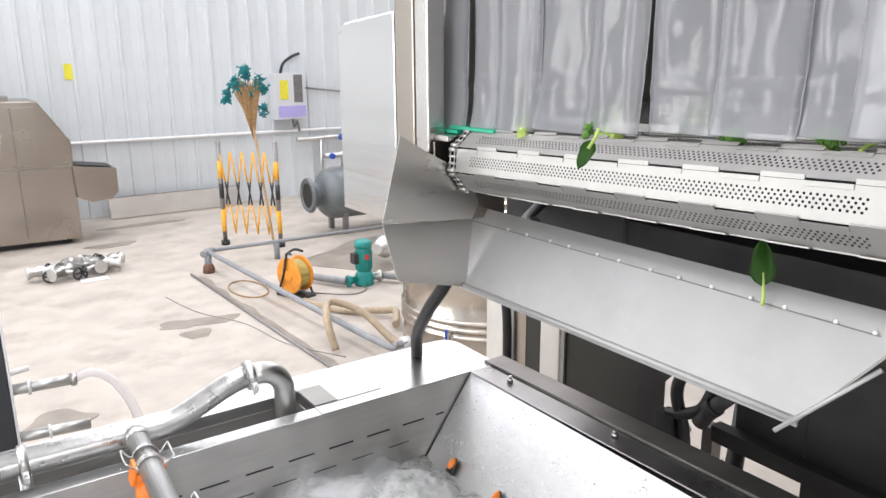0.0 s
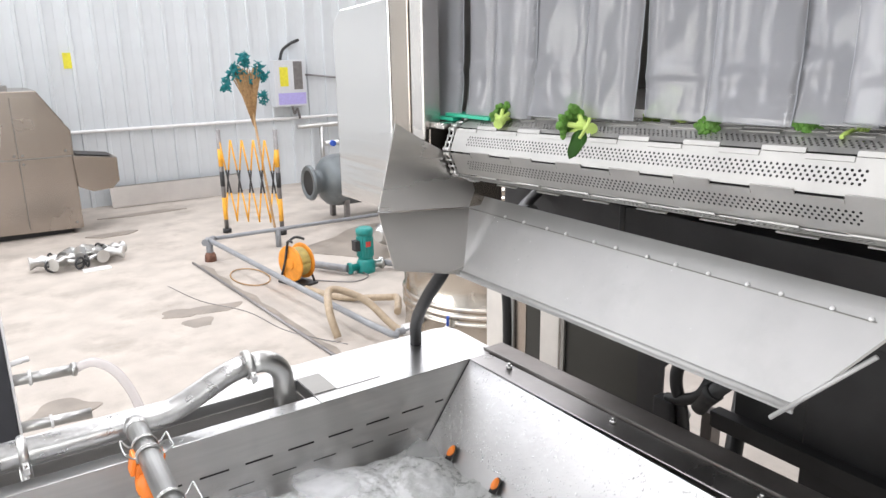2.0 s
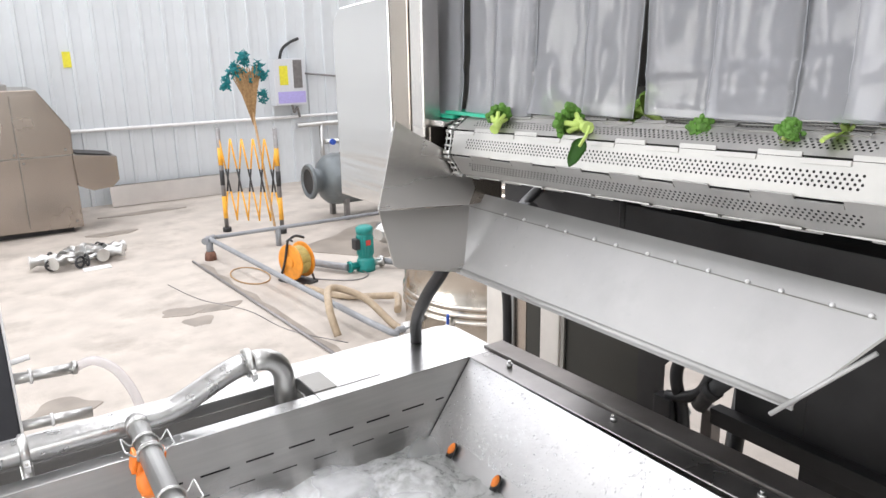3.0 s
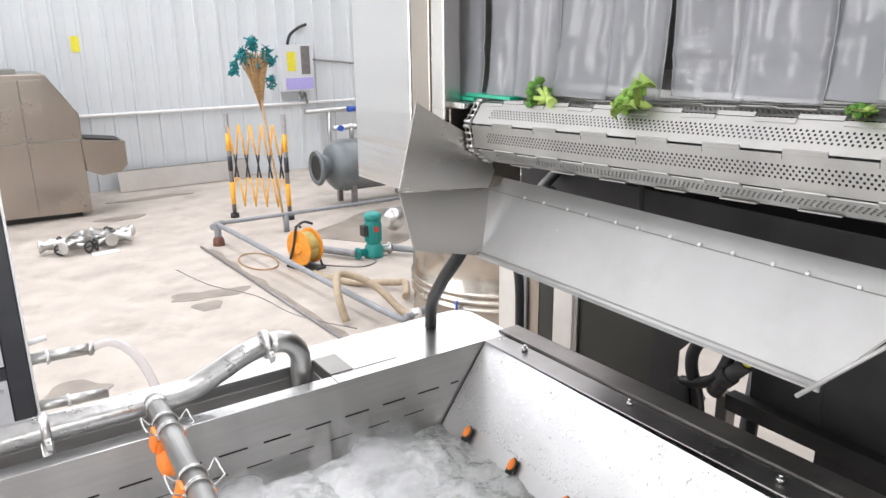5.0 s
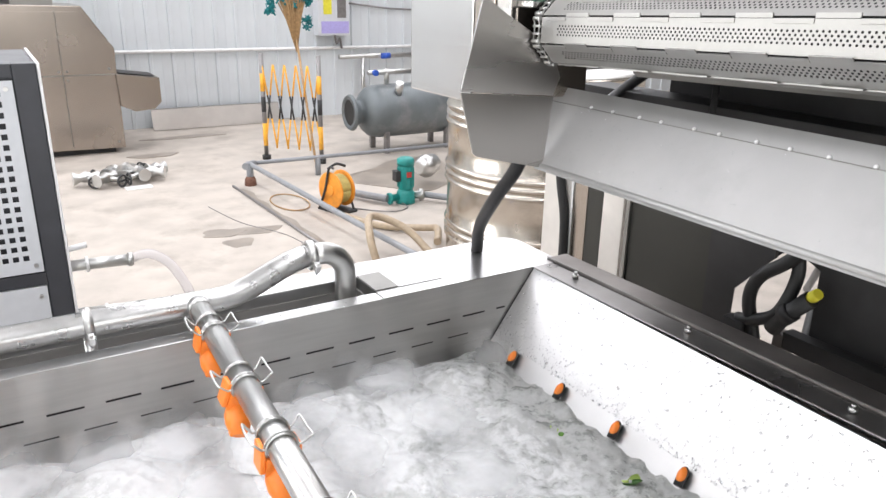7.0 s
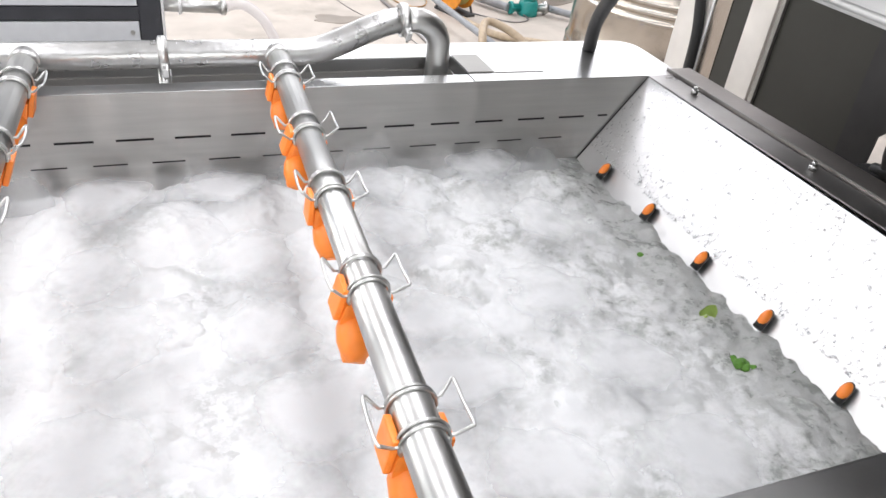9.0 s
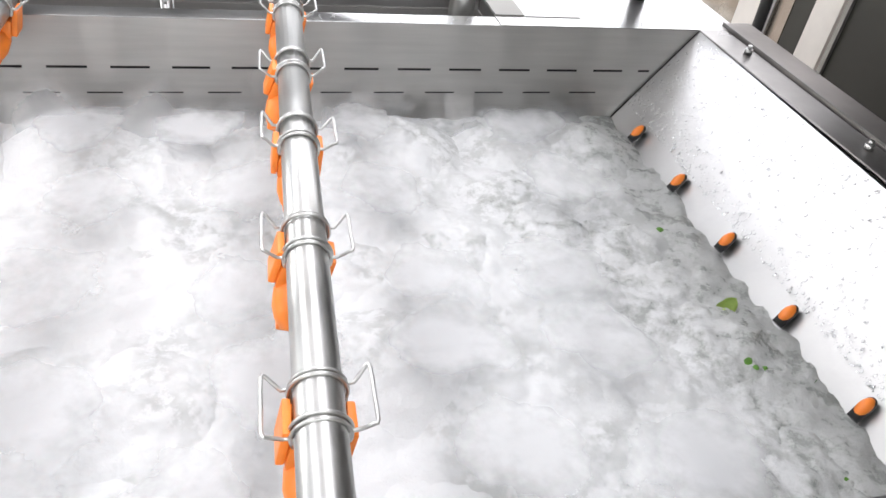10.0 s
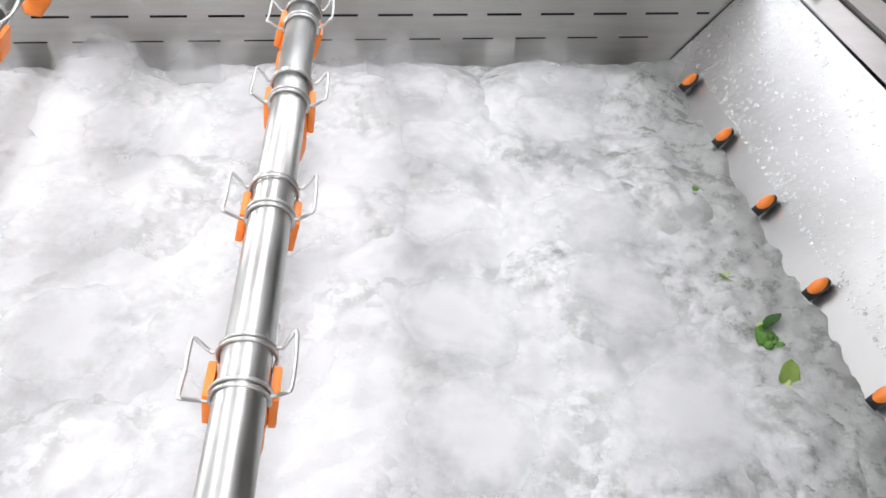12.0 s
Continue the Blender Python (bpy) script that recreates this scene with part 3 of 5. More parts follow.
# heaps of froth that heave, and clouds of spray that drift over them
clouds, heaps = [], []
rc = random.Random(11)
CLOUD_MESHES, HEAP_MESHES = [], []
for k in range(4):
    bm = bmesh.new()
    rings = [[bm.verts.new((0, 0, 0.01))]]
    for j in range(1, 11):
        r = 0.016 * j
        rings.append([bm.verts.new((r * math.cos(w), r * math.sin(w), 0.01 - 0.01 * (j / 10) ** 2 + 0.006 * noise.noise(Vector((r * math.cos(w) * 14, r * math.sin(w) * 14, 5.0 * k))))) for w in (math.pi * i / 16 for i in range(32))])
    for i in range(32):
        bm.faces.new((rings[0][0], rings[1][i], rings[1][(i + 1) % 32])).smooth = True
    for r0, r1 in zip(rings[1:], rings[2:]):
        for i in range(32):
            bm.faces.new((r0[i], r1[i], r1[(i + 1) % 32], r0[(i + 1) % 32])).smooth = True
    CLOUD_MESHES.append(mesh_of("spray_cloud", bm, CLOUD))
    bm = choppy(52, 52, -0.13, 0.13, -0.13, 0.13, 0, 0.011, 24, 40 + 3.7 * k)
    for v in bm.verts:
        q = (v.co.x ** 2 + v.co.y ** 2) / 0.0169
        v.co.z = (v.co.z + 0.009) * max(0.0, 1 - q) - 0.03 * q
    HEAP_MESHES.append(mesh_of("froth_mound", bm, WATER))
for k in range(30):
    col, row = k % 6, k // 6
    c = tagged(new("spray_cloud", CLOUD_MESHES[k % 4]), "white cloud of spray drifting over the water", "spray", "clouds of spray over the tank")
    cx, cy = -0.43 - 0.25 * col + rc.uniform(-0.03, 0.03), -0.13 - 0.19 * row + rc.uniform(-0.02, 0.02)
    clouds.append((c, cx, cy, WZ + 0.034 + 0.012 * ((col + row) % 2), rc.uniform(0, 360), rc.uniform(0, 6.28), rc.uniform(0.6, 1.3)))
for k in range(56):
    col, row = k % 14, k // 14
    c = tagged(new("froth_mound", HEAP_MESHES[k % 4]), "mound of white froth heaving on the water", "froth", "mounds of froth in the tank")
    cx, cy = -0.30 - 0.16 * col + rc.uniform(-0.05, 0.05), -0.16 - 0.25 * row + rc.uniform(-0.05, 0.05)
    heaps.append((c, cx, cy, WZ + rc.uniform(-0.006, 0.012) + (0.02 if row == 0 else 0.0), rc.uniform(0, 360), rc.uniform(0, 6.28), rc.uniform(0.8, 1.6)))

wisps = []
MIST_MESHES = [m.copy() for m in CLOUD_MESHES]
for m in MIST_MESHES:
    m.materials[0] = MIST
for k in range(9):
    c = tagged(new("spray_mist", MIST_MESHES[k % 4]), "thin mist rising along the slotted wall", "spray", "mist along the slotted wall")
    wisps.append((c, -0.28 - 0.2 * k + rc.uniform(-0.04, 0.04), -0.075, WZ + 0.012, rc.uniform(0, 360), rc.uniform(0, 6.28), rc.uniform(0.6, 1.3)))

# drops clinging to the sloping wall and the rims
bm = bmesh.new()
bmesh.ops.create_icosphere(bm, subdivisions=2, radius=1)
bead_v, bead_f = [v.co.copy() for v in bm.verts], [[v.index for v in f.verts] for f in bm.faces]
bm.free()
rd = random.Random(2)
beads = []
for _ in range(3000):
    u = rd.random() ** 2.0
    zz = 1.088 + 0.145 * u if rd.random() < 0.8 else 1.238 - 0.07 * u
    s = 0.0005 + 0.0019 * rd.random() ** 3
    beads.append(Matrix.Translation((-(RIM - zz) * SLOPE - 0.0026, rd.uniform(NEAR, -0.02), zz + 0.0022)) @ pose(0, 0, 0, 0, -50, 0) @ Matrix.Diagonal((s * rd.uniform(0.9, 1.7), s, s * 0.6, 1)))
for _ in range(420):
    s = rd.uniform(0.0007, 0.0024)
    beads.append(Matrix.Translation((rd.uniform(-0.9, 0.05), rd.choice((rd.uniform(0.17, 0.24), rd.uniform(0.005, 0.04))), RIM + 0.001)) @ Matrix.Diagonal((s, s, s * 0.6, 1)))
for _ in range(260):  # on top of the manifold
    s, w = rd.uniform(0.0006, 0.0018), rd.uniform(-0.9, 0.9)
    beads.append(Matrix.Translation((rd.uniform(-1.9, -0.8), 0.085 - 0.0268 * math.sin(w), 1.285 + 0.0268 * math.cos(w))) @ Matrix.Diagonal((s, s, s * 0.7, 1)))
for _ in range(90):
    s, u = rd.uniform(0.0006, 0.0016), rd.random()
    beads.append(Matrix.Translation((-0.2 + 0.08 * u - 0.0025, -0.27 - 0.6 * rd.random() ** 1.6, 1.607 + 0.103 * u)) @ Matrix.Diagonal((s, s, s, 1)))
me = bpy.data.meshes.new("water_drops")
me.from_pydata([m @ v for m in beads for v in bead_v], [], [[i + len(bead_v) * k for i in f] for k in range(len(beads)) for f in bead_f])
me.polygons.foreach_set("use_smooth", [True] * len(me.polygons))
me.materials.append(DROPLET)
tagged(new("water_drops", me), "small water drops clinging to the steel", "drops", "", "stuff")


# ---- conveyor machine ----
PLATE_Y = -0.24
AX, AZ, AR = -0.170, 1.848, 0.067
TILT = -2.2  # the belt rises a little towards its near end
FAR_END, NEAR_END = PLATE_Y - 0.026, -1.5
machine = thing("blanching_machine", 0, 0, 0, "stainless steel blanching machine with discharge chute", "machine")
part("side_plate", prism([(-0.348, 1.921), (-0.393, 1.749), (-0.171, 1.730), (-0.155, 1.765), (-0.165, 1.79), (-0.19, 1.825), (-0.235, 1.856), (-0.29, 1.886)], "y", PLATE_Y, PLATE_Y + 0.004), STEEL_PLATE, machine)
bm = prism([(-0.393, 1.747), (-0.371, 1.632), (-0.362, 1.625), (-0.204, 1.588), (-0.171, 1.728)], "y", PLATE_Y, PLATE_Y + 0.004)
for v in bm.verts:
    v.co.y -= max(0.0, 1.74 - v.co.z) * 0.14
part("lower_flap", bm, STEEL_PLATE, machine, "folded lower half of the side plate")
part("guard_box", prism([(-0.057, 1.695), (0.215, 1.695), (0.215, 2.122), (0.174, 2.153), (-0.057, 2.168)], "x", -0.25, -0.02, 0.003), STEEL_GUARD, machine, "brushed steel drive guard")
part("corner_post", box(-0.249, -0.215, -0.134, -0.06, 1.66, 2.9, 0.003), STEEL_FAR, machine, "brown-tinted steel corner post")
part("post_trim", box(-0.247, -0.205, -0.186, -0.1375, 1.875, 2.9, 0.003), STEEL_PLATE, machine)
part("end_plate", box(-0.24, -0.05, -0.2, -0.194, 1.72, 1.898), STEEL_FAR, machine)
part("curtain_shelf", box(-0.232, -0.15, -0.236, -0.188, 1.9, 1.912, 0.002), STEEL_PLATE, machine)
# chute
bm = sheet([(-0.208, 1.583), (-0.210, 1.592), (-0.204, 1.599), (-0.12, 1.707), (-0.098, 1.7375)], "y", -1.3, PLATE_Y - 0.001, -0.004)
for v in bm.verts:
    if v.co.y < -1.2:
        v.co.y = -1.02 - max(0.0, v.co.x + 0.204) * 0.9
    else:
        v.co.y += max(0.0, v.co.x + 0.204) * 1.7
part("chute", bm, CHUTE, machine, "sloping sheet steel discharge chute")
part("rolled_lip", tube([(-0.206, PLATE_Y + 0.002, 1.592), (-0.206, -1.019, 1.592)], 0.0055, 10, 0), CHUTE, machine)
part("seam", box(-0.1212, -0.1198, -1.07, -0.12, 1.7082, 1.7098), STEEL_DULL, machine)
part("chute_end", tube([(-0.225, -1.000, 1.575), (-0.184, -1.105, 1.690)], 0.0034, 6, 0), CHUTE, machine, "thin folded end flange of the chute")
# heads are white so that each glint is put into the colour
rivet_me = mesh_of("rivet", bm_tube(bmesh.new(), [(0, 0, 0), (0, 0, 0.002), (0, 0, 0.003)], [0.0038, 0.0034, 0.0015], 8, 0), WHITE_PAINT)
for k in range(13):
    piece("rivet", rivet_me, machine, pose(-0.119, -0.3 - 0.064 * k + 0.006 * math.sin(9.0 * k), 1.711, 0, -38, 0))
# body behind and below
part("deck", box(0.0, 0.69, -2.2, -0.1, 1.93, 1.945), STEEL, machine)
part("tunnel_roof", box(-0.14, 2.4, -2.3, -0.1, 2.75, 2.77), STEEL, machine)
# tunnel back and belly are near-black to paint the shade past the belt
part("tunnel_back", box(0.95, 0.96, -2.2, -0.1, 1.93, 2.75), DARK_METAL_AND_SHADE, machine)
part("far_panel", box(-0.14, 2.4, -0.1, -0.094, 1.76, 2.75), STEEL_DULL, machine)
part("near_panel", box(-0.14, 2.4, -2.206, -2.2, 1.5, 2.75), STEEL_DULL, machine)
part("belly", box(0.3, 2.4, -2.2, -0.12, 1.50, 1.93, 0.004), DARK_METAL_AND_SHADE, machine)
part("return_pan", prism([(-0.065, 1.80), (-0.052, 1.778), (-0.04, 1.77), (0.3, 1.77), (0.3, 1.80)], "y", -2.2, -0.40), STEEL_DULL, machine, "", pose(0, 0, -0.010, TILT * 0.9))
part("cross_beam", box(0.2, 0.3, -2.2, 0.1, 1.60, 1.70, 0.004), DARK_METAL_AND_SHADE, machine)
part("curtain_rail", box(-0.20, -0.17, -2.2, -0.1, 2.6, 2.64), STEEL, machine)
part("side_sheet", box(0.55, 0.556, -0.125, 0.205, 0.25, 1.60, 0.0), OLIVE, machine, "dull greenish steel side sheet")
part("sheet_fold", box(0.54, 0.549, 0.2, 0.215, 0.25, 1.60, 0.0), STEEL_DULL, machine)
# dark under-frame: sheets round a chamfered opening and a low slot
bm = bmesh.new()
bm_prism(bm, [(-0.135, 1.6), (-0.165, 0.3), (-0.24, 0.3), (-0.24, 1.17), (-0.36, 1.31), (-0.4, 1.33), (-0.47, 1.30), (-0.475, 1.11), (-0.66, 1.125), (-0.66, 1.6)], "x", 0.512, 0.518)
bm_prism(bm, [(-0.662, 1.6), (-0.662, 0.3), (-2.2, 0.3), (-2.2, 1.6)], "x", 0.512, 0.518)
part("side_sheet", bm, DARK_METAL_AND_SHADE, machine, "dark under-frame sheet with an opening")
part("under_bar", box(0.47, 0.51, -2.2, -0.43, 1.085, 1.13, 0.003), DARK_METAL_AND_SHADE, machine)
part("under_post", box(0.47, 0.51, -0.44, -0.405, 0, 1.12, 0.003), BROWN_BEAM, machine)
part("knee_brace", prism([(-0.2, 1.47), (-0.2, 1.44), (-0.335, 1.3), (-0.36, 1.3), (-0.36, 1.32)], "x", 0.49, 0.5), DARK_METAL_AND_SHADE, machine)
part("front_post", box(0.55, 0.59, 0.487, 0.64, 0, 1.5, 0.004), STEEL_POST, machine, "pale steel post")
part("front_post", box(0.551, 0.59, 0.409, 0.48, 0, 1.5, 0.004), STEEL_FAR, machine, "brown-tinted steel post")
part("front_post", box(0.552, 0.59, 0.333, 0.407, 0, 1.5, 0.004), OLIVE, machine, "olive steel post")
part("front_post", box(0.55, 0.59, 0.236, 0.331, 0, 1.5, 0.004), STEEL_POST, machine, "pale steel post")
part("post_edge", box(0.546, 0.55, 0.478, 0.487, 0, 1.5), WHITE_PAINT, machine)
part("brace_rod", tube([(1.1, -0.1, 1.0), (0.9, -0.25, 1.18), (0.75, -0.2, 1.5)], 0.012, 8, 0), PIPE_GREY, machine)
part("leg", box(2.2, 2.26, -2.1, -2.04, 0, 1.5, 0.004), DARK_METAL_AND_SHADE, machine)
part("leg", box(2.2, 2.26, -0.3, -0.24, 0, 1.5, 0.004), DARK_METAL_AND_SHADE, machine)
part("brace", tube([(0.45, -0.5, 0.75), (0.75, -0.35, 1.15)], 0.025, 10, 0), BLACK_RUBBER, machine)
part("brace", tube([(0.2, -0.34, 1.5), (0.2, -0.34, 1.76)], 0.008, 8, 0), DARK_METAL_AND_SHADE, machine)
part("cable", tube([(0.0, -0.25, 1.70), (0.1, -0.1, 1.67), (0.25, -0.05, 1.72), (0.4, -0.1, 1.82)], 0.014, 10), BLACK_RUBBER, machine)
part("cable", tube([(0.42, -0.52, 1.42), (0.42, -0.44, 1.33), (0.42, -0.375, 1.27), (0.42, -0.355, 1.2), (0.43, -0.38, 1.08), (0.45, -0.39, 0.8)], 0.017, 10), BLACK_RUBBER, machine)
part("cable", tube([(0.42, -0.33, 1.14), (0.42, -0.38, 1.155), (0.42, -0.44, 1.2), (0.44, -0.46, 1.3), (0.44, -0.44, 1.38)], 0.016, 10), BLACK_RUBBER, machine)
valve = part("valve", tube([(0.42, -0.43, 1.15), (0.42, -0.46, 1.2), (0.42, -0.515, 1.262)], 0.021, 12, 0), BLACK_PAINT, machine)
part("valve_knob", tube([(0.42, -0.51, 1.262), (0.415, -0.52, 1.27), (0.41, -0.535, 1.285)], [0.010, 0.0145, 0.013], 12, 0), YELLOW_LABEL, valve, "yellow valve knob")
part("valve_collar", tube([(0.42, -0.455, 1.195), (0.42, -0.475, 1.217)], 0.026, 12, 0), DARK_METAL_AND_SHADE, valve)
part("bracket", box(0.40, 0.44, -0.36, -0.30, 1.06, 1.14, 0.004), BLACK_PAINT, machine)
part("mounting_plate", prism([(-0.30, 1.07), (-0.345, 1.12), (-0.37, 1.09), (-0.36, 1.05)], "x", 0.47, 0.475), WHITE_PAINT, machine)
part("cable", tube([(0.52, 0.56, 1.52), (0.525, 0.555, 1.5), (0.53, 0.53, 1.3), (0.535, 0.5, 1.15), (0.535, 0.495, 0.9)], 0.017, 10), BLACK_RUBBER, machine)

drain = tagged(part("drain_hose", tube([(-0.13, -0.12, 1.68), (-0.14, -0.1, 1.56), (-0.13, 0.0, 1.45), (-0.09, 0.12, 1.34), (-0.062, 0.172, 1.255), (-0.061, 0.175, 1.243)], 0.0165, 12), BLACK_RUBBER), "black rubber hose hanging down to the tank rim", "hose")

# belt: hinged perforated slats round an octagon
belt = thing("conveyor_belt", AX, 0, AZ, "perforated stainless slat conveyor belt round its end drum", "conveyor belt")
SIDE = 2 * AR * math.sin(math.pi / 8)
INR = AR * math.cos(math.pi / 8)


def slat_mesh():
    bm = bmesh.new()
    p, rows = 0.0085, 4
    q = 0.0053
    hole = 0.00195
    y_hi, y_lo = FAR_END - 0.045, -1.09
    n = int((y_hi - y_lo) / p)
    for r in range(rows):
        zc = (r - (rows - 1) / 2) * q
        off = p / 2 if r % 2 else 0.0
        for k in range(n):
            yc = y_hi - off - (k + 0.5) * p
            ring = [bm.verts.new((0, yc + hole * math.cos(a), zc + hole * math.sin(a))) for a in (math.pi * (0.25 + 0.25 * j) for j in range(8))]
            cs = [bm.verts.new((0, yc + sy * p / 2, zc + sz * q / 2)) for sy, sz in ((1, 1), (-1, 1), (-1, -1), (1, -1))]
            for j in range(4):
                a, b, c = ring[2 * j], ring[(2 * j + 1) % 8], ring[(2 * j + 2) % 8]
                c0, c1 = cs[j], cs[(j + 1) % 4]
                bm.faces.new((c0, c1, c, b))
                bm.faces.new((c0, b, a))
        for ya, yb in ((FAR_END, y_hi - off), (y_hi - off - n * p, NEAR_END)):
            bm.faces.new([bm.verts.new((0, y, z)) for y, z in ((ya, zc - q / 2), (yb, zc - q / 2), (yb, zc + q / 2), (ya, zc + q / 2))])
    h = rows * q / 2
    for ya, yb, za, zb in ((FAR_END, NEAR_END, h, SIDE / 2 - 0.002), (FAR_END, NEAR_END, -SIDE / 2 + 0.002, -h)):
        bm.faces.new([bm.verts.new((0, y, z)) for y, z in ((ya, za), (yb, za), (yb, zb), (ya, zb))])
    # alternating hinge knuckles at the upper edge
    L, k, y = 0.061, 0, FAR_END - 0.01
    while y - L > NEAR_END:
        za = SIDE / 2 - (0.0015 if k % 2 else 0.0085)
        bm_box(bm, -0.001, 0.0015, y - L + 0.0012, y, za, za + 0.0068, 0.0005)
        y, k = y - L, k + 1
    return mesh_of("slat", bm, STEEL_SLAT)


SLAT = slat_mesh()
link_bm = bmesh.new()
for ly in (-0.009, 0.005):
    bm_prism(link_bm, [(-0.0055, -0.0245), (0.0025, -0.0245), (0.0, -0.012), (-0.0005, 0.0), (0.0, 0.012), (0.0025, 0.0245), (-0.0055, 0.0245), (-0.003, 0.012), (-0.0025, 0.0), (-0.003, -0.012)], "y", ly, ly + 0.0025)
for lz in (-0.021, 0.021, -0.007, 0.007):
    bm_tube(link_bm, [(-0.0015, -0.011, lz), (-0.0015, 0.0095, lz)], 0.0042 if abs(lz) > 0.01 else 0.0026, 10, 0)
LINK = mesh_of("chain_link", link_bm, STEEL_TUBE)
for k in range(8):
    a = 22.5 + 45 * k
    # the slat is drawn in its own plane with y as in the world
    m = pose(0, 0, 0, 0, a, 0) @ Matrix.Translation((-INR, 0, 0)) @ Matrix.Diagonal((-1, 1, 1, 1))
    piece("slat", SLAT, belt, m)
    piece("chain_link", LINK, belt, m @ Matrix.Translation((0.003, FAR_END + 0.012, 0)))
# drum and sprocket are near-black so the slat holes look shaded
part("drum", tube([(0, FAR_END - 0.02, 0), (0, NEAR_END, 0)], 0.05, 24, 0), DARK_METAL_AND_SHADE, belt)
part("sprocket", tube([(0, FAR_END + 0.001, 0), (0, FAR_END - 0.008, 0)], 0.057, 16, 0), DARK_METAL_AND_SHADE, belt)
# upper run behind the curtain
run = thing("belt_upper_run", AX, 0, AZ + INR, "perforated stainless slats carrying broccoli into the open", "conveyor belt")
for k in range(7):
    piece("slat", SLAT, run, Matrix.Translation((SIDE * (k + 1.02), 0, -0.002)) @ pose(0, 0, 0, 0, 90, 0) @ Matrix.Diagonal((-1, 1, 1, 1)))

# curtain of clear vinyl strips
CX = -0.165


def strip(y0, y1, z0, lean, bulge, x, seed):
    """One hanging strip: flat, its edges curled a little, with an arched crease near the foot."""
    rs = random.Random(seed)
    bm = bmesh.new()
    ny, nz = 12, 44
    zc, deep, bow = z0 + rs.uniform(0.06, 0.12), rs.uniform(0.0015, 0.0035), rs.uniform(0.2, 0.5)
    rows = []
    for j in range(nz + 1):
        s = j / nz
        z = z0 + (2.62 - z0) * s ** 1.5
        row = []
        for i in range(ny + 1):
            u = i / ny
            y = y0 + (y1 - y0) * u
            h = z - z0
            xx = x - bulge * (1 - (2 * u - 1) ** 4) - 0.022 * lean * math.exp(-h / 0.06)
            xx -= deep * math.exp(-((z - zc + bow * (u - 0.5) ** 2 * (y0 - y1)) / 0.009) ** 2)
            xx += 0.004 * noise.noise(Vector((y * 9, z * 5, seed))) + 0.0012 * noise.noise(Vector((y * 30, z * 18, seed + 9.0)))
            row.append(bm.verts.new((xx, y + 0.003 * math.sin(5 * s + 9 * y0), z)))
        rows.append(row)
    edge = [tuple(r[-1].co) for r in rows], [tuple(r[0].co) for r in rows]
    for j in range(nz):
        for i in range(ny):
            bm.faces.new((rows[j][i], rows[j][i + 1], rows[j + 1][i + 1], rows[j + 1][i])).smooth = True
    bmesh.ops.solidify(bm, geom=list(bm.faces), thickness=0.002)
    for f in bm.faces:
        f.smooth = True
    return bm, edge


# far edge, near edge, shift along the belt when the strips are pushed aside
STRIPS = [(-0.066, -0.222, 0.0), (-0.236, -0.331, 0.0), (-0.326, -0.442, -0.012), (-0.436, -0.577, -0.03), (-0.573, -0.690, -0.024), (-0.702, -0.831, -0.009),
          (-0.827, -0.957, 0.004), (-0.953, -1.062, 0.0), (-1.03, -1.19, 0.0), (-1.186, -1.31, 0.0), (-1.306, -1.43, 0.0)]
rnd = random.Random(5)
curtain = []
for k, (ya, yb, push) in enumerate(STRIPS):
    body, edges = strip(ya, yb, 1.917 - 0.052 * (ya + 0.07) + 0.003 * rnd.random(), 0.2 + 0.8 * rnd.random(), 0.003 + 0.006 * rnd.random(), CX + 0.006 * (k % 2) - (0.02 if k == 8 else 0.0), 3.7 * k)
    st = tagged(part("curtain_strip", body, VINYL), "clear vinyl curtain strip hanging over the belt", "curtain strip", "strips of the vinyl curtain")
    for e in edges:
        part("cut_edge", tube([(p[0] + 0.001, p[1], p[2]) for p in e], 0.0011, 5, 0), VINYL_EDGE, st)
    curtain.append((st, push))
green_bar = tagged(part("green_strip", bm_prism(prism([(-0.20, 1.914), (-0.15, 1.914), (-0.15, 1.921), (-0.20, 1.921)], "y", -0.225, -0.12), [(-0.195, 1.9225), (-0.15, 1.9225), (-0.15, 1.929), (-0.195, 1.929)], "y", -0.34, -0.19), GREEN), "green plastic guide strip under the curtain", "guide strip")

# ---- floor things ----
# folding barrier
barrier = thing("folding_barrier", 1.51, 6.88, 0, "yellow and black folding safety barrier standing on the floor", "barrier")
bx, by = 0.486, -0.483
for px, py in ((0, 0), (bx, by)):
    post = part("post", tube([(px, py, 0.03), (px, py, 1.2)], 0.025, 12, 0), POST_GREY, barrier)
    for z0, z1, mt in ((0.78, 0.98, YELLOW), (0.55, 0.72, BLACK_PAINT), (0.16, 0.42, YELLOW)):
        part("band", tube([(px, py, z0), (px, py, z1)], 0.0265, 12, 0), mt, post)
    part("foot", tube([(px, py, 0), (px, py, 0.05)], 0.05, 10, 0), BLACK_RUBBER, post)
n = 5
for k in range(n):
    for s in (0, 1):
        ua, ub = ((k + s) / n, (k + 1 - s) / n)
        for ca, cb, mt in ((0.0, 0.36, YELLOW), (0.36, 0.64, BLACK_PAINT), (0.64, 1.0, YELLOW)):
            u, w = ua + (ub - ua) * ca, ua + (ub - ua) * cb
            part("lattice_bar", tube([(bx * u, by * u - 0.014 * s, 0.14 + 0.94 * ca), (bx * w, by * w - 0.014 * s, 0.14 + 0.94 * cb)], 0.0095, 6, 0), mt, barrier)

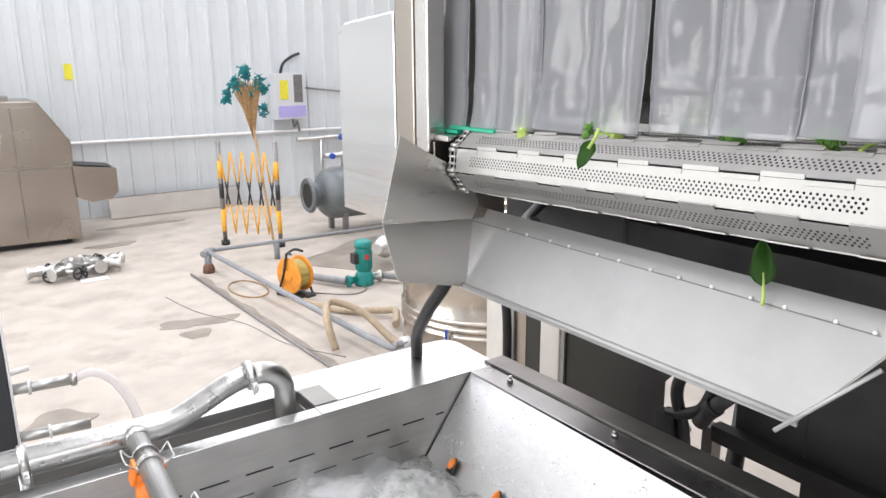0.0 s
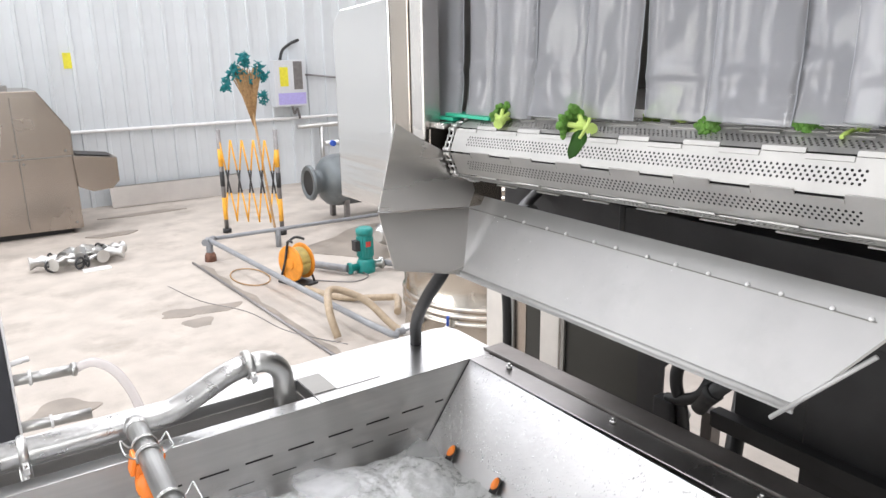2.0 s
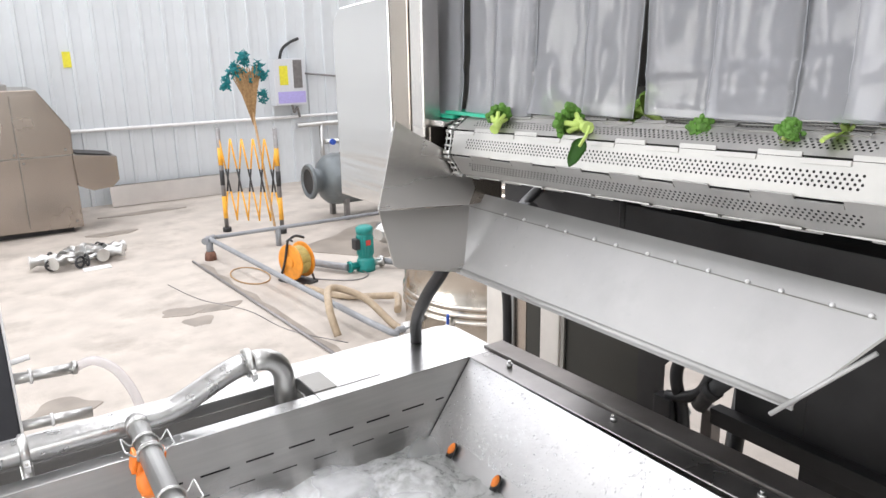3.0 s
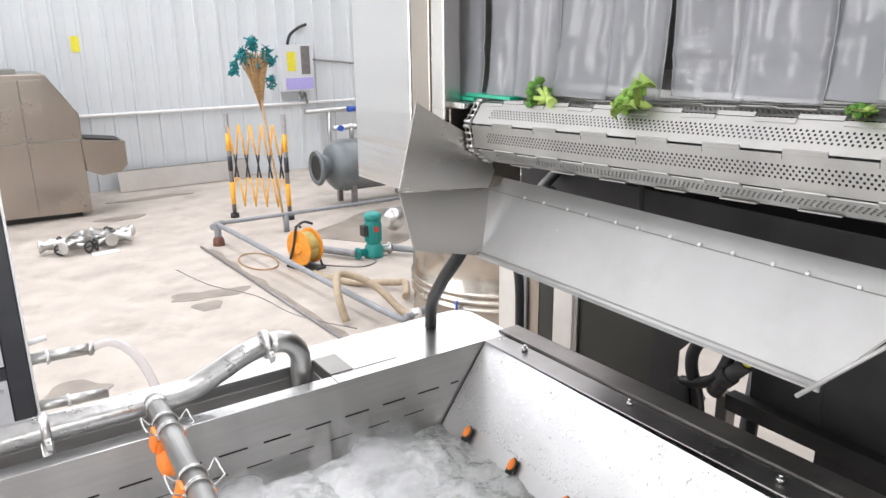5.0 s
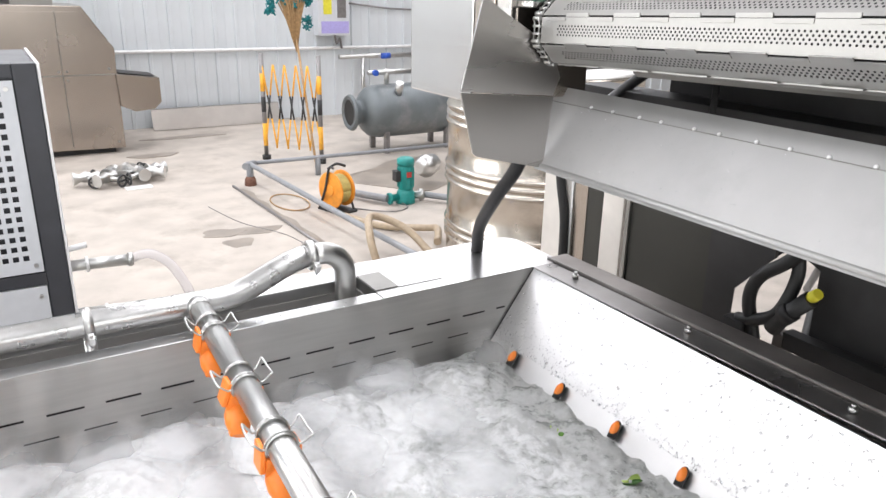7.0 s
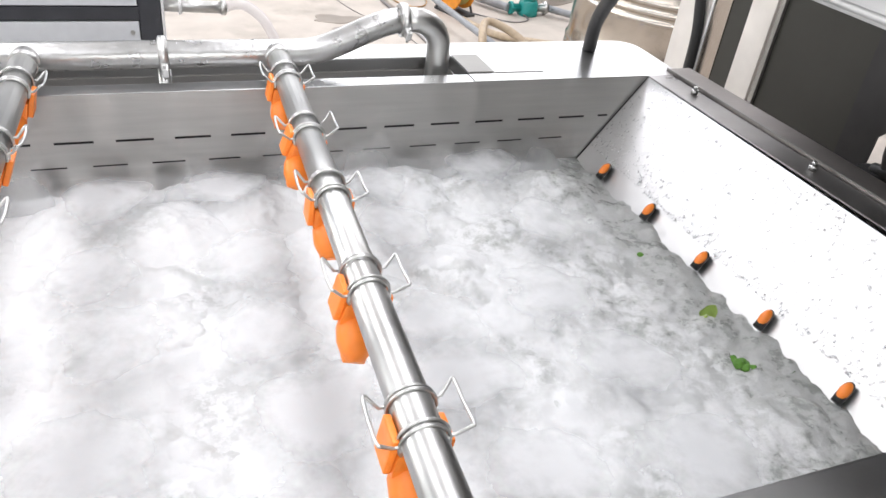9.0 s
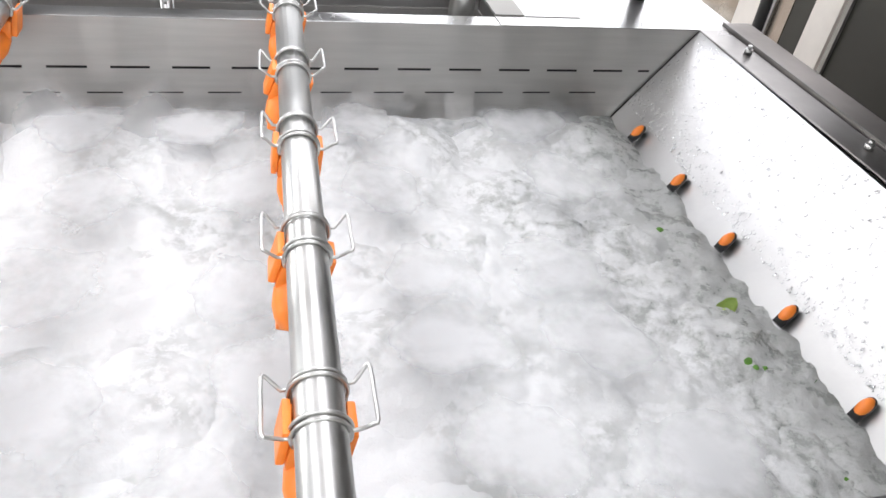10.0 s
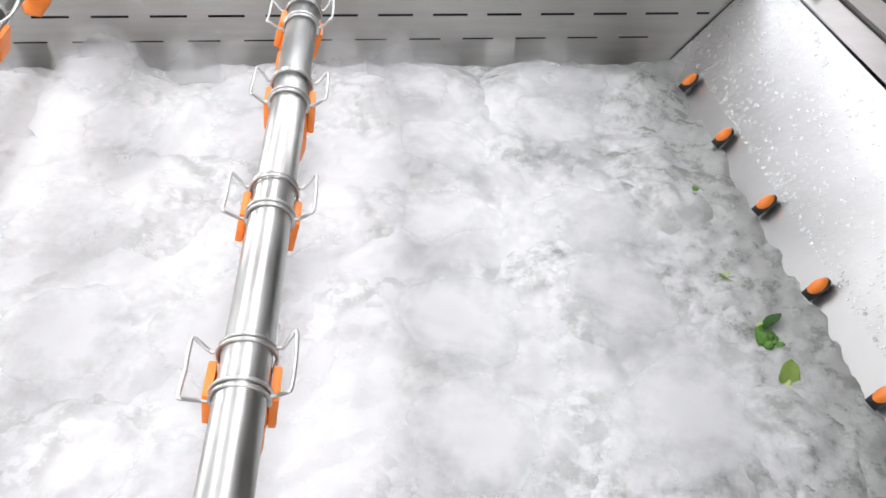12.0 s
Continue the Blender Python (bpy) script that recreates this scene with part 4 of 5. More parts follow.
# broom leaning upside down
broom = thing("broom", 1.747, 5.907, 0, "straw broom with teal bristles leaning upside down", "broom")
top = Vector((0.27, 1.19, 1.33))
part("handle", tube([(0, 0, 0), tuple(top)], 0.014, 8, 0), STRAW, broom)
bm = bmesh.new()
rb = random.Random(3)
for _ in range(120):
    d = Vector((rb.uniform(-0.2, 0.14), rb.uniform(-0.05, 0.1), rb.uniform(0.4, 0.55)))
    bm_tube(bm, [top - Vector((0, 0, 0.15)), top + d * 0.5, top + d], [0.007, 0.008, 0.004], 5, 0)
part("straw_head", bm, STRAW, broom)
for cx_, cz_, n_ in ((-0.3, 0.36, 16), (-0.2, 0.5, 12), (-0.06, 0.62, 20), (0.1, 0.52, 14), (0.16, 0.4, 8), (0.14, 0.2, 9), (-0.12, 0.45, 7), (0.03, 0.45, 6)):
    bm = bmesh.new()
    for _ in range(n_):
        c = top + Vector((cx_ + rb.uniform(-0.05, 0.05), rb.uniform(-0.04, 0.04), cz_ + rb.uniform(-0.07, 0.07)))
        for _k in range(5):
            d = Vector((rb.uniform(-1, 1), rb.uniform(-1, 1), rb.uniform(-0.6, 1))) * 0.045
            bm_tube(bm, [c - d, c + d], [0.011, 0.003], 5, 0)
    part("bristle_tuft", bm, TEAL_BRISTLE, broom)

# cable reel
reel = thing("cable_reel", 1.40, 4.58, 0, "orange cable reel with black tube stand", "cable reel", "", -73)
for s in (-0.07, 0.07):
    part("flange", tube([(0, s - 0.006, 0.2), (0, s - 0.004, 0.2), (0, s + 0.004, 0.2), (0, s + 0.006, 0.2)], [0.15, 0.165, 0.165, 0.15], 32, 0), ORANGE_REEL, reel)
bm = bmesh.new()
for k in range(9):
    bm_tube(bm, [(0.125 * math.cos(a), -0.055 + 0.0135 * k, 0.2 + 0.125 * math.sin(a)) for a in (2 * math.pi * j / 24 for j in range(25))], 0.0075, 6, 0)
part("cable_winding", bm, material("yellow_cable", (0.5, 0.4, 0.13), 0.5, 0, 30, 0.15), reel)
part("hub", tube([(0, -0.09, 0.2), (0, 0.09, 0.2)], 0.05, 16, 0), ORANGE_REEL, reel)
for s in (-0.095, 0.095):
    part("stand", tube([(-0.14, s, 0.012), (-0.05, s, 0.2), (0.0, s * 0.9, 0.40), (0.06, s * 0.9, 0.41)] if s < 0 else [(-0.14, s, 0.012), (0.0, s, 0.2), (0.12, s, 0.012)], 0.011, 8), BLACK_PAINT, reel)
part("handle", tube([(-0.02, -0.085, 0.39), (0.0, 0.0, 0.43), (0.02, 0.085, 0.40)], 0.012, 8), BLACK_PAINT, reel)
part("base_bar", box(-0.16, 0.16, -0.1, 0.1, 0, 0.02, 0.005), BLACK_PAINT, reel)

# pump
pump = thing("water_pump", 2.07, 4.52, 0, "teal vertical electric water pump on the floor", "pump")
bm = tube([(0, 0, 0.13), (0, 0, 0.15), (0, 0, 0.37), (0, 0, 0.39), (0, 0, 0.40)], [0.06, 0.075, 0.075, 0.07, 0.03], 20, 0)
for k in range(16):
    a = 2 * math.pi * k / 16
    bm_box(bm, 0.076 * math.cos(a) - 0.004, 0.076 * math.cos(a) + 0.004, 0.076 * math.sin(a) - 0.004, 0.076 * math.sin(a) + 0.004, 0.16, 0.34)
part("motor", bm, TEAL, pump)
part("fan_cover", tube([(0, 0, 0.365), (0, 0, 0.42), (0, 0, 0.435)], [0.082, 0.082, 0.06], 20, 0), TEAL, pump)
part("pump_housing", tube([(0, 0, 0.0), (0, 0, 0.03), (0, 0, 0.1), (0, 0, 0.14)], [0.09, 0.09, 0.085, 0.065], 20, 0), TEAL, pump)
part("terminal_box", box(-0.12, -0.07, -0.04, 0.04, 0.22, 0.32, 0.006), BLACK_PAINT, pump)
part("label_plate", box(-0.03, 0.02, -0.081, -0.077, 0.26, 0.31), GAUGE_RED, pump)
for s in (-1, 1):
    part("port", tube([(s * 0.07, 0, 0.06), (s * 0.15, 0, 0.06), (s * 0.155, 0, 0.06), (s * 0.18, 0, 0.06)], [0.035, 0.035, 0.055, 0.055], 14, 0), STEEL_TUBE if s > 0 else TEAL, pump)
suction = tagged(part("suction_pipe", tube([(1.55, 5.0, 0.09), (1.7, 4.85, 0.06), (1.88, 4.52, 0.06)], 0.035, 12), PIPE_GREY), "grey suction pipe leading to the pump", "pipe")
delivery = tagged(part("delivery_pipe", tube([(2.26, 4.5, 0.06), (2.6, 4.0, 0.06), (2.75, 3.5, 0.06)], 0.03, 12, 4), PIPE_GREY), "grey delivery pipe running from the pump", "pipe")
joint = tagged(part("pipe_joint", tube([(2.45, 4.95, 0.2), (2.55, 5.0, 0.2), (2.56, 5.0, 0.2), (2.7, 5.1, 0.2)], [0.06, 0.12, 0.12, 0.1], 16, 0), STEEL_TUBE), "polished steel pipe joint behind the pump", "pipe joint")

# floor pipes
fp = thing("floor_pipe", 0, 0, 0, "grey plastic pipe run along the concrete floor", "pipe")
part("long_pipe", tube([(0.99, 5.85, 0.2), (1.02, 5.6, 0.2), (1.27, 2.95, 0.13), (1.36, 2.72, 0.13), (1.5, 2.715, 0.15), (1.575, 2.74, 0.17)], 0.025, 12, 4), PIPE_GREY, fp)
part("cross_pipe", tube([(1.02, 5.9, 0.2), (2.2, 5.9, 0.19), (3.5, 5.95, 0.17)], 0.021, 12, 0), PIPE_GREY, fp)
part("elbow", tube([(0.93, 5.78, 0.2), (0.98, 5.84, 0.2), (1.06, 5.9, 0.2)], 0.034, 12, 2), PIPE_GREY, fp)
part("foot_pipe", tube([(0.98, 5.8, 0.04), (0.98, 5.8, 0.2)], 0.035, 12, 0), PIPE_GREY, fp)
part("foot", tube([(0.98, 5.8, 0), (0.98, 5.8, 0.06), (0.98, 5.8, 0.09)], [0.06, 0.055, 0.04], 12, 0), RUST, fp)
part("coupling", tube([(1.40, 2.72, 0.13), (1.46, 2.715, 0.135)], 0.042, 14, 0), WHITE_PAINT, fp)
part("support_pipe", tube([(1.75, 5.9, 0.0), (1.75, 5.9, 0.19)], 0.03, 10, 0), PIPE_GREY, fp)
bore = tagged(part("floor_rail", tube([(0.80, 5.8, 0.012), (0.93, 2.7, 0.012)], 0.012, 8, 0), POST_GREY), "thin grey conduit lying on the floor", "conduit")
# dark strip paints the conduit's shadow together with the stain beside it
rs_ = random.Random(8)
stain = [(0.83 + 0.12 * q + 0.03 + 0.05 * rs_.random(), 5.7 - 2.9 * q) for q in (k / 14 for k in range(15))]
stain += [(0.83 + 0.12 * q - 0.01 - 0.02 * rs_.random(), 5.7 - 2.9 * q) for q in (1 - k / 14 for k in range(15))]
tagged(part("damp_streak", prism(stain, "z", 0.0, 0.0012), PUDDLE), "dark streak of painted shadow and stain along a conduit", "puddle", "wet patches on the floor")
h1 = tagged(part("beige_hose", tube([(1.07, 3.1, 0.03), (1.06, 3.2, 0.22), (1.2, 3.45, 0.28), (1.4, 3.3, 0.2), (1.48, 3.02, 0.06), (1.5, 2.86, 0.05)], 0.029, 12), HOSE_BEIGE), "beige ribbed hose arched over the floor", "hose")
h2 = tagged(part("beige_hose", tube([(1.35, 4.3, 0.03), (1.5, 3.9, 0.03), (1.75, 3.6, 0.06), (1.8, 3.48, 0.08), (1.66, 3.24, 0.06)], 0.029, 12), HOSE_BEIGE), "beige hose lying on the concrete floor", "hose")
c1 = tagged(part("floor_cable", tube([(0.4, 5.2, 0.004), (0.52, 4.6, 0.004), (0.75, 4.1, 0.004), (0.85, 3.5, 0.004), (1.1, 3.0, 0.004)], 0.003, 6), POST_GREY), "thin grey cable curling over the floor", "cable")
c2 = tagged(part("floor_cable", tube([(1.5, 4.6, 0.006), (1.8, 4.3, 0.006), (2.0, 4.35, 0.006), (2.0, 4.5, 0.02)], 0.006, 6), POST_GREY), "thin grey cable running to the pump", "cable")
c3 = tagged(part("rope_coil", tube([(1.1 + 0.16 * math.cos(a), 5.0 + 0.3 * math.sin(a), 0.01) for a in (0.5 * k for k in range(14))], 0.006, 6, 3), STRAW), "thin straw-coloured rope coiled on the floor", "rope")

# large drum
drum = thing("steel_drum", 2.26, 2.78, 0, "large stainless steel ribbed drum standing on the floor", "drum")
DR, DH = 0.688, 1.4
prof = [(0.0, DR - 0.01), (0.015, DR + 0.006), (0.03, DR)]
for z in (0.2, 0.255, 0.31, 0.62, 0.675, 0.73, 1.04, 1.095, 1.15):
    prof += [(z - 0.022, DR), (z - 0.01, DR + 0.012), (z, DR + 0.018), (z + 0.01, DR + 0.012), (z + 0.022, DR)]
prof += [(DH - 0.03, DR), (DH - 0.012, DR + 0.008), (DH, DR + 0.006)]
part("shell", bm_tube(bmesh.new(), [(0, 0, z) for z, _ in prof], [r for _, r in prof], 64, 0), DRUM_STEEL, drum)
part("lid", tube([(0, 0, DH + 0.001), (0, 0, DH + 0.01), (0, 0, DH + 0.02)], [DR - 0.01, DR - 0.012, DR - 0.06], 64, 0), STEEL, drum)
tap = part("tap", tube([(-0.6, -0.3, 0.2), (-0.74, -0.42, 0.2)], 0.03, 12, 0), STEEL_TUBE, drum)
part("tap_handle", tube([(-0.7, -0.385, 0.22), (-0.7, -0.385, 0.28), (-0.72, -0.42, 0.31)], 0.01, 8, 0), BLUE, tap)

# pressure vessel
vessel = thing("pressure_vessel", 2.56, 6.75, 0, "grey painted horizontal pressure vessel on legs", "tank")
vz = 0.49
prof = [(0.02, 0.12), (0.09, 0.13), (0.1, 0.16), (0.14, 0.24), (0.2, 0.295), (0.3, 0.32), (1.35, 0.32), (1.45, 0.3), (1.52, 0.24), (1.56, 0.1)]
part("shell", bm_tube(bmesh.new(), [(x, 0, vz) for x, _ in prof], [r for _, r in prof], 32, 0), VESSEL, vessel)
bm = bmesh.new()
bm_tube(bm, [(-0.06, 0, vz), (-0.04, 0, vz), (-0.02, 0, vz), (0.0, 0, vz)], [0.2, 0.215, 0.215, 0.17], 32, 0, False)
bm_tube(bm, [(-0.06, 0, vz), (-0.058, 0, vz), (0.06, 0, vz)], [0.2, 0.155, 0.15], 32, 0, False)
part("flange", bm, VESSEL, vessel)
# black disc closes the flange and stands in for the shade inside
part("mouth", tube([(-0.045, 0, vz), (-0.04, 0, vz)], 0.153, 24, 0), BLACK_RUBBER, vessel, "black disc painted for the shaded open mouth")
for x in (0.35, 1.2):
    for s in (-0.2, 0.2):
        part("leg", box(x - 0.03, x + 0.03, s - 0.03, s + 0.03, 0, vz - 0.2, 0.004), POST_GREY, vessel)
part("valve_stack", bm_tube(tube([(0.45, 0, vz + 0.3), (0.45, 0, vz + 0.5)], 0.03, 12, 0), [(0.2, 0, vz + 0.46), (0.9, 0, vz + 0.46)], 0.03, 12, 0), STEEL_TUBE, vessel)
part("valve_wheel", tube([(0.28, -0.03, vz + 0.46), (0.28, -0.07, vz + 0.46)], 0.036, 14, 0), BLUE, vessel)
part("inlet_neck", tube([(0.5, -0.2, vz + 0.2), (0.5, -0.26, vz + 0.36)], 0.05, 12, 0), STEEL_TUBE, vessel)
wallvalve = thing("wall_pipe", 4.0, 9.3, 0.9, "steel wall pipe with a blue valve", "pipe")
part("pipe", tube([(-0.5, 0, 0), (0.9, 0, 0)], 0.04, 12, 0), STEEL_TUBE, wallvalve)
part("valve", tube([(0.2, -0.06, 0), (0.34, -0.06, 0)], 0.045, 12, 0), BLUE, wallvalve)
part("drop_pipe", tube([(-0.1, 0, 0), (-0.1, 0, -0.9)], 0.035, 12, 0), STEEL_TUBE, wallvalve)

# machine by the wall
m2 = thing("peeling_machine", -0.9, 7.95, 0, "brown-tinted stainless steel machine housing over a dark block for its shadow", "machine")
part("housing", prism([(-1.4, 0.1), (1.05, 0.06), (1.05, 0.935), (1.055, 1.2), (0.76, 1.66), (-1.4, 1.69)], "y", 0, 1.0, 0.012), STEEL_FAR, m2)
for pa, pb, za, zb in ((0.496, 1.03, 0.1, 0.908), (-0.45, 0.484, 0.12, 0.908), (-1.38, -0.456, 0.14, 0.908)):
    part("lower_panel", box(pa, pb, -0.014, -0.002, za, zb, 0.004), STEEL_FAR, m2)
for pa, pb in ((0.496, 0.74), (-0.45, 0.484), (-1.38, -0.456)):
    part("upper_panel", box(pa, pb, -0.014, -0.002, 0.922, 1.6, 0.004), STEEL_FAR, m2)
for bx_, bz_ in ((0.53, 0.96), (0.97, 0.98), (0.45, 0.96), (0.53, 0.86), (0.98, 0.14)):
    part("bolt", tube([(bx_, -0.016, bz_), (bx_, -0.024, bz_)], 0.014, 8, 0), STEEL_DULL, m2)
part("seam_strip", box(0.487, 0.493, -0.006, -0.001, 0.12, 1.6), STEEL_DULL, m2)
part("seam_strip", box(-1.38, 1.03, -0.006, -0.001, 0.911, 0.919), STEEL_DULL, m2)
hop = part("hopper", prism([(1.03, 0.92), (1.5, 0.86), (1.5, 0.58), (1.42, 0.5), (1.2, 0.48), (1.05, 0.55)], "y", -0.05, 0.45, 0.008), STEEL_FAR, m2)
# dark sheet on the solid hopper paints its shaded open top
part("hopper_mouth", prism([(1.08, 0.925), (1.46, 0.876), (1.46, 0.88), (1.08, 0.93)], "y", 0.0, 0.4), DARK_METAL_AND_SHADE, hop)
# near-black block takes the place of the shadow below the housing
part("base", box(-1.3, 0.95, 0.1, 0.9, 0, 0.1), DARK_METAL_AND_SHADE, m2)
part("top_fitting", bm_tube(box(0.1, 0.5, 0.1, 0.4, 1.63, 1.72, 0.01), [(0.2, 0.2, 1.7), (0.2, 0.2, 1.85)], 0.06, 12, 0), STEEL_DULL, m2)
part("chimney", box(0.0, 0.12, 0.6, 0.72, 1.6, 3.2, 0.005), DARK_METAL_AND_SHADE, m2)

# heap of fittings on the floor
for k, (fx, fy, s) in enumerate(((-0.46, 6.46, 0.6), (-0.3, 6.34, 0.6), (-0.12, 6.5, 0.7), (0.0, 6.62, 0.55), (0.16, 6.42, 0.6), (0.22, 6.56, 0.5), (-0.22, 6.58, 0.5), (0.05, 6.4, 0.45))):
    f = thing("valve_fitting", fx, fy, 0, "loose silvery valve with a black handwheel on the floor", "valve", "valves lying on the floor", 40 * k)
    part("body", tube([(-0.2 * s, 0, 0.09), (-0.18 * s, 0, 0.09), (-0.1 * s, 0, 0.09), (0, 0, 0.1), (0.1 * s, 0, 0.09), (0.18 * s, 0, 0.09), (0.2 * s, 0, 0.09)], [0.065, 0.065, 0.04, 0.06, 0.04, 0.065, 0.065], 14, 0), STEEL_TUBE, f)
    part("stem", tube([(0, 0, 0.1), (0.06, -0.14, 0.08)], 0.022, 10, 0), STEEL_TUBE, f)
    part("handwheel", bm_tube(bmesh.new(), [(0.06 + 0.055 * math.cos(a), -0.15, 0.07 + 0.055 * math.sin(a)) for a in (2 * math.pi * j / 20 for j in range(21))], 0.011, 8, 0), BLACK_PAINT, f)
    part("spoke", tube([(0.008, -0.15, 0.07), (0.112, -0.15, 0.07)], 0.01, 6, 0), BLACK_PAINT, f)
plate_ = tagged(part("offcut_plate", box(-0.15, 0.1, 6.12, 6.24, 0.0, 0.012, 0.003), WHITE_PAINT), "small white plate lying on the floor", "plate")

# box on the wall
cb = thing("switch_box", 3.4, WALL_Y - 0.03, 1.22, "pale grey wall switch box with yellow label", "switch box")
part("case", box(-0.25, 0.25, -0.2, -0.0, 0.0, 0.68, 0.01), GREY_PANEL, cb)
part("window", box(0.06, 0.2, -0.206, -0.2, 0.25, 0.66), POST_GREY, cb)
part("label", box(-0.16, -0.03, -0.206, -0.2, 0.3, 0.58), YELLOW_LABEL, cb, "yellow warning label")
part("front_label", box(-0.2, 0.24, -0.206, -0.2, 0.03, 0.2), LILAC, cb, "lilac printed strip")
part("conduit", tube([(-0.1, -0.1, 0.68), (-0.05, -0.1, 0.82), (0.1, -0.06, 0.92), (0.25, -0.02, 0.97)], 0.022, 10), BLACK_RUBBER, cb)
part("cable_drop", tube([(0.05, -0.1, 0.0), (0.08, -0.1, -0.12), (0.14, -0.08, -0.05), (0.18, -0.06, -0.2)], 0.018, 8), POST_GREY, cb)
wire = tagged(part("wall_wire", tube([(3.68, WALL_Y - 0.05, 1.68), (4.4, WALL_Y - 0.05, 1.6), (5.6, WALL_Y - 0.05, 1.56)], 0.014, 8, 0), POST_GREY), "grey wire along the wall", "wire")
sticker = tagged(part("wall_sticker", box(0.38, 0.52, WALL_Y - 0.022, WALL_Y - 0.018, 1.86, 2.06), YELLOW_LABEL), "small yellow warning sticker on the wall", "sticker")

# puddles
for k, (px, py, sx, sy) in enumerate(((0.36, 4.1, 0.13, 0.16), (0.56, 4.35, 0.24, 0.14), (0.3, 4.4, 0.2, 0.12), (-0.75, 3.1, 0.22, 0.16), (1.0, 8.6, 0.6, 0.1), (2.7, 5.5, 0.75, 0.8), (0.4, 7.6, 0.3, 0.15))):
    rp = random.Random(k)
    pts = [(px + sx * math.cos(a) * (0.85 + 0.25 * math.sin(3 * a + k) * rp.uniform(0.5, 1)), py + sy * math.sin(a) * (0.85 + 0.25 * math.cos(2 * a + k))) for a in (2 * math.pi * j / 20 for j in range(20))]
    pts = [(p.x, p.y) for p in smooth_path([(*p, 0) for p in pts + pts[:1]], 4)[:-1]]
    tagged(part("puddle", prism(pts, "z", 0.0, 0.0015 + 0.001 * k), PUDDLE), "dark wet patch on the concrete floor", "puddle", "wet patches on the floor")

# control cabinet
cab = thing("control_cabinet", -1.04, 0.72, 0, "grey and charcoal control cabinet with perforated panel", "cabinet", "", 0)
W = 0.75
part("post", box(-0.055, 0, 0, 0.05, 0, 1.735, 0.004), CHARCOAL, cab)
part("side_trim", box(0.001, 0.008, -0.002, 0.5, 0, 1.735, 0.002), WHITE_PAINT, cab)
part("post", box(-W, -W + 0.055, 0, 0.05, 0, 1.735, 0.004), CHARCOAL, cab)
part("body", box(-W + 0.002, -0.002, 0.012, 0.5, 0.05, 1.73), CHARCOAL, cab)
part("top_rail", box(-W + 0.055, -0.055, 0, 0.05, 1.70, 1.735, 0.004), CHARCOAL, cab)
part("middle_rail", box(-W + 0.055, -0.055, 0, 0.05, 1.15, 1.185, 0.004), CHARCOAL, cab)
part("lower_panel", box(-W + 0.06, -0.058, -0.002, 0.011, 0.1, 1.147, 0.002), GREY_PANEL, cab)
# perforated panel: a sheet with rows of square holes
bm = bmesh.new()
x0, x1, z0, z1 = -W + 0.06, -0.058, 1.19, 1.695
hx = [x0] + [c for k in range(24) for c in (x1 - 0.03 - 0.024 * (23 - k) - 0.014, x1 - 0.03 - 0.024 * (23 - k))] + [x1]
hz = [z0] + [c for k in range(17) for c in (z0 + 0.035 + 0.027 * k, z0 + 0.035 + 0.027 * k + 0.015)] + [z1]
grid_v = [[bm.verts.new((x, -0.004, z)) for z in hz] for x in hx]
for i in range(len(hx) - 1):
    for j in range(len(hz) - 1):
        if not (i % 2 and j % 2):
            bm.faces.new((grid_v[i][j], grid_v[i + 1][j], grid_v[i + 1][j + 1], grid_v[i][j + 1]))
bm.normal_update()
bmesh.ops.solidify(bm, geom=list(bm.faces), thickness=0.003)
part("perforated_panel", bm, GREY_PANEL, cab)
for z in (1.21, 1.675, 1.12):
    part("screw", tube([(-0.075, -0.003, z), (-0.075, -0.007, z)], 0.006, 8, 0), STEEL_TUBE, cab)
fit1 = part("outlet", tube([(0.0, 0.02, 1.185), (0.17, 0.02, 1.178)], 0.016, 12, 0), STEEL_TUBE, cab)
part("collar", tube([(0.045, 0.02, 1.183), (0.053, 0.02, 1.183)], 0.022, 12, 0), WHITE_PAINT, fit1)
part("hose_clip", tube([(0.155, 0.02, 1.179), (0.168, 0.02, 1.178)], 0.02, 12, 0), STEEL_TUBE, fit1)
part("outlet", tube([(0.0, 0.02, 1.233), (0.055, 0.02, 1.24)], 0.008, 10, 0), WHITE_PAINT, cab)
fit3 = part("outlet", tube([(0.0, 0.02, 1.04), (0.19, 0.02, 1.03)], 0.016, 12, 0), STEEL_TUBE, cab)
part("collar", tube([(0.08, 0.02, 1.036), (0.088, 0.02, 1.036)], 0.02, 12, 0), WHITE_PAINT, fit3)
part("outlet_hose", tube([(0.165, 0.02, 1.18), (0.22, 0.02, 1.185), (0.28, 0.0, 1.13), (0.32, -0.03, 1.0), (0.34, -0.05, 0.7)], 0.014, 10), CLEAR_HOSE, cab, "clear plastic hose")

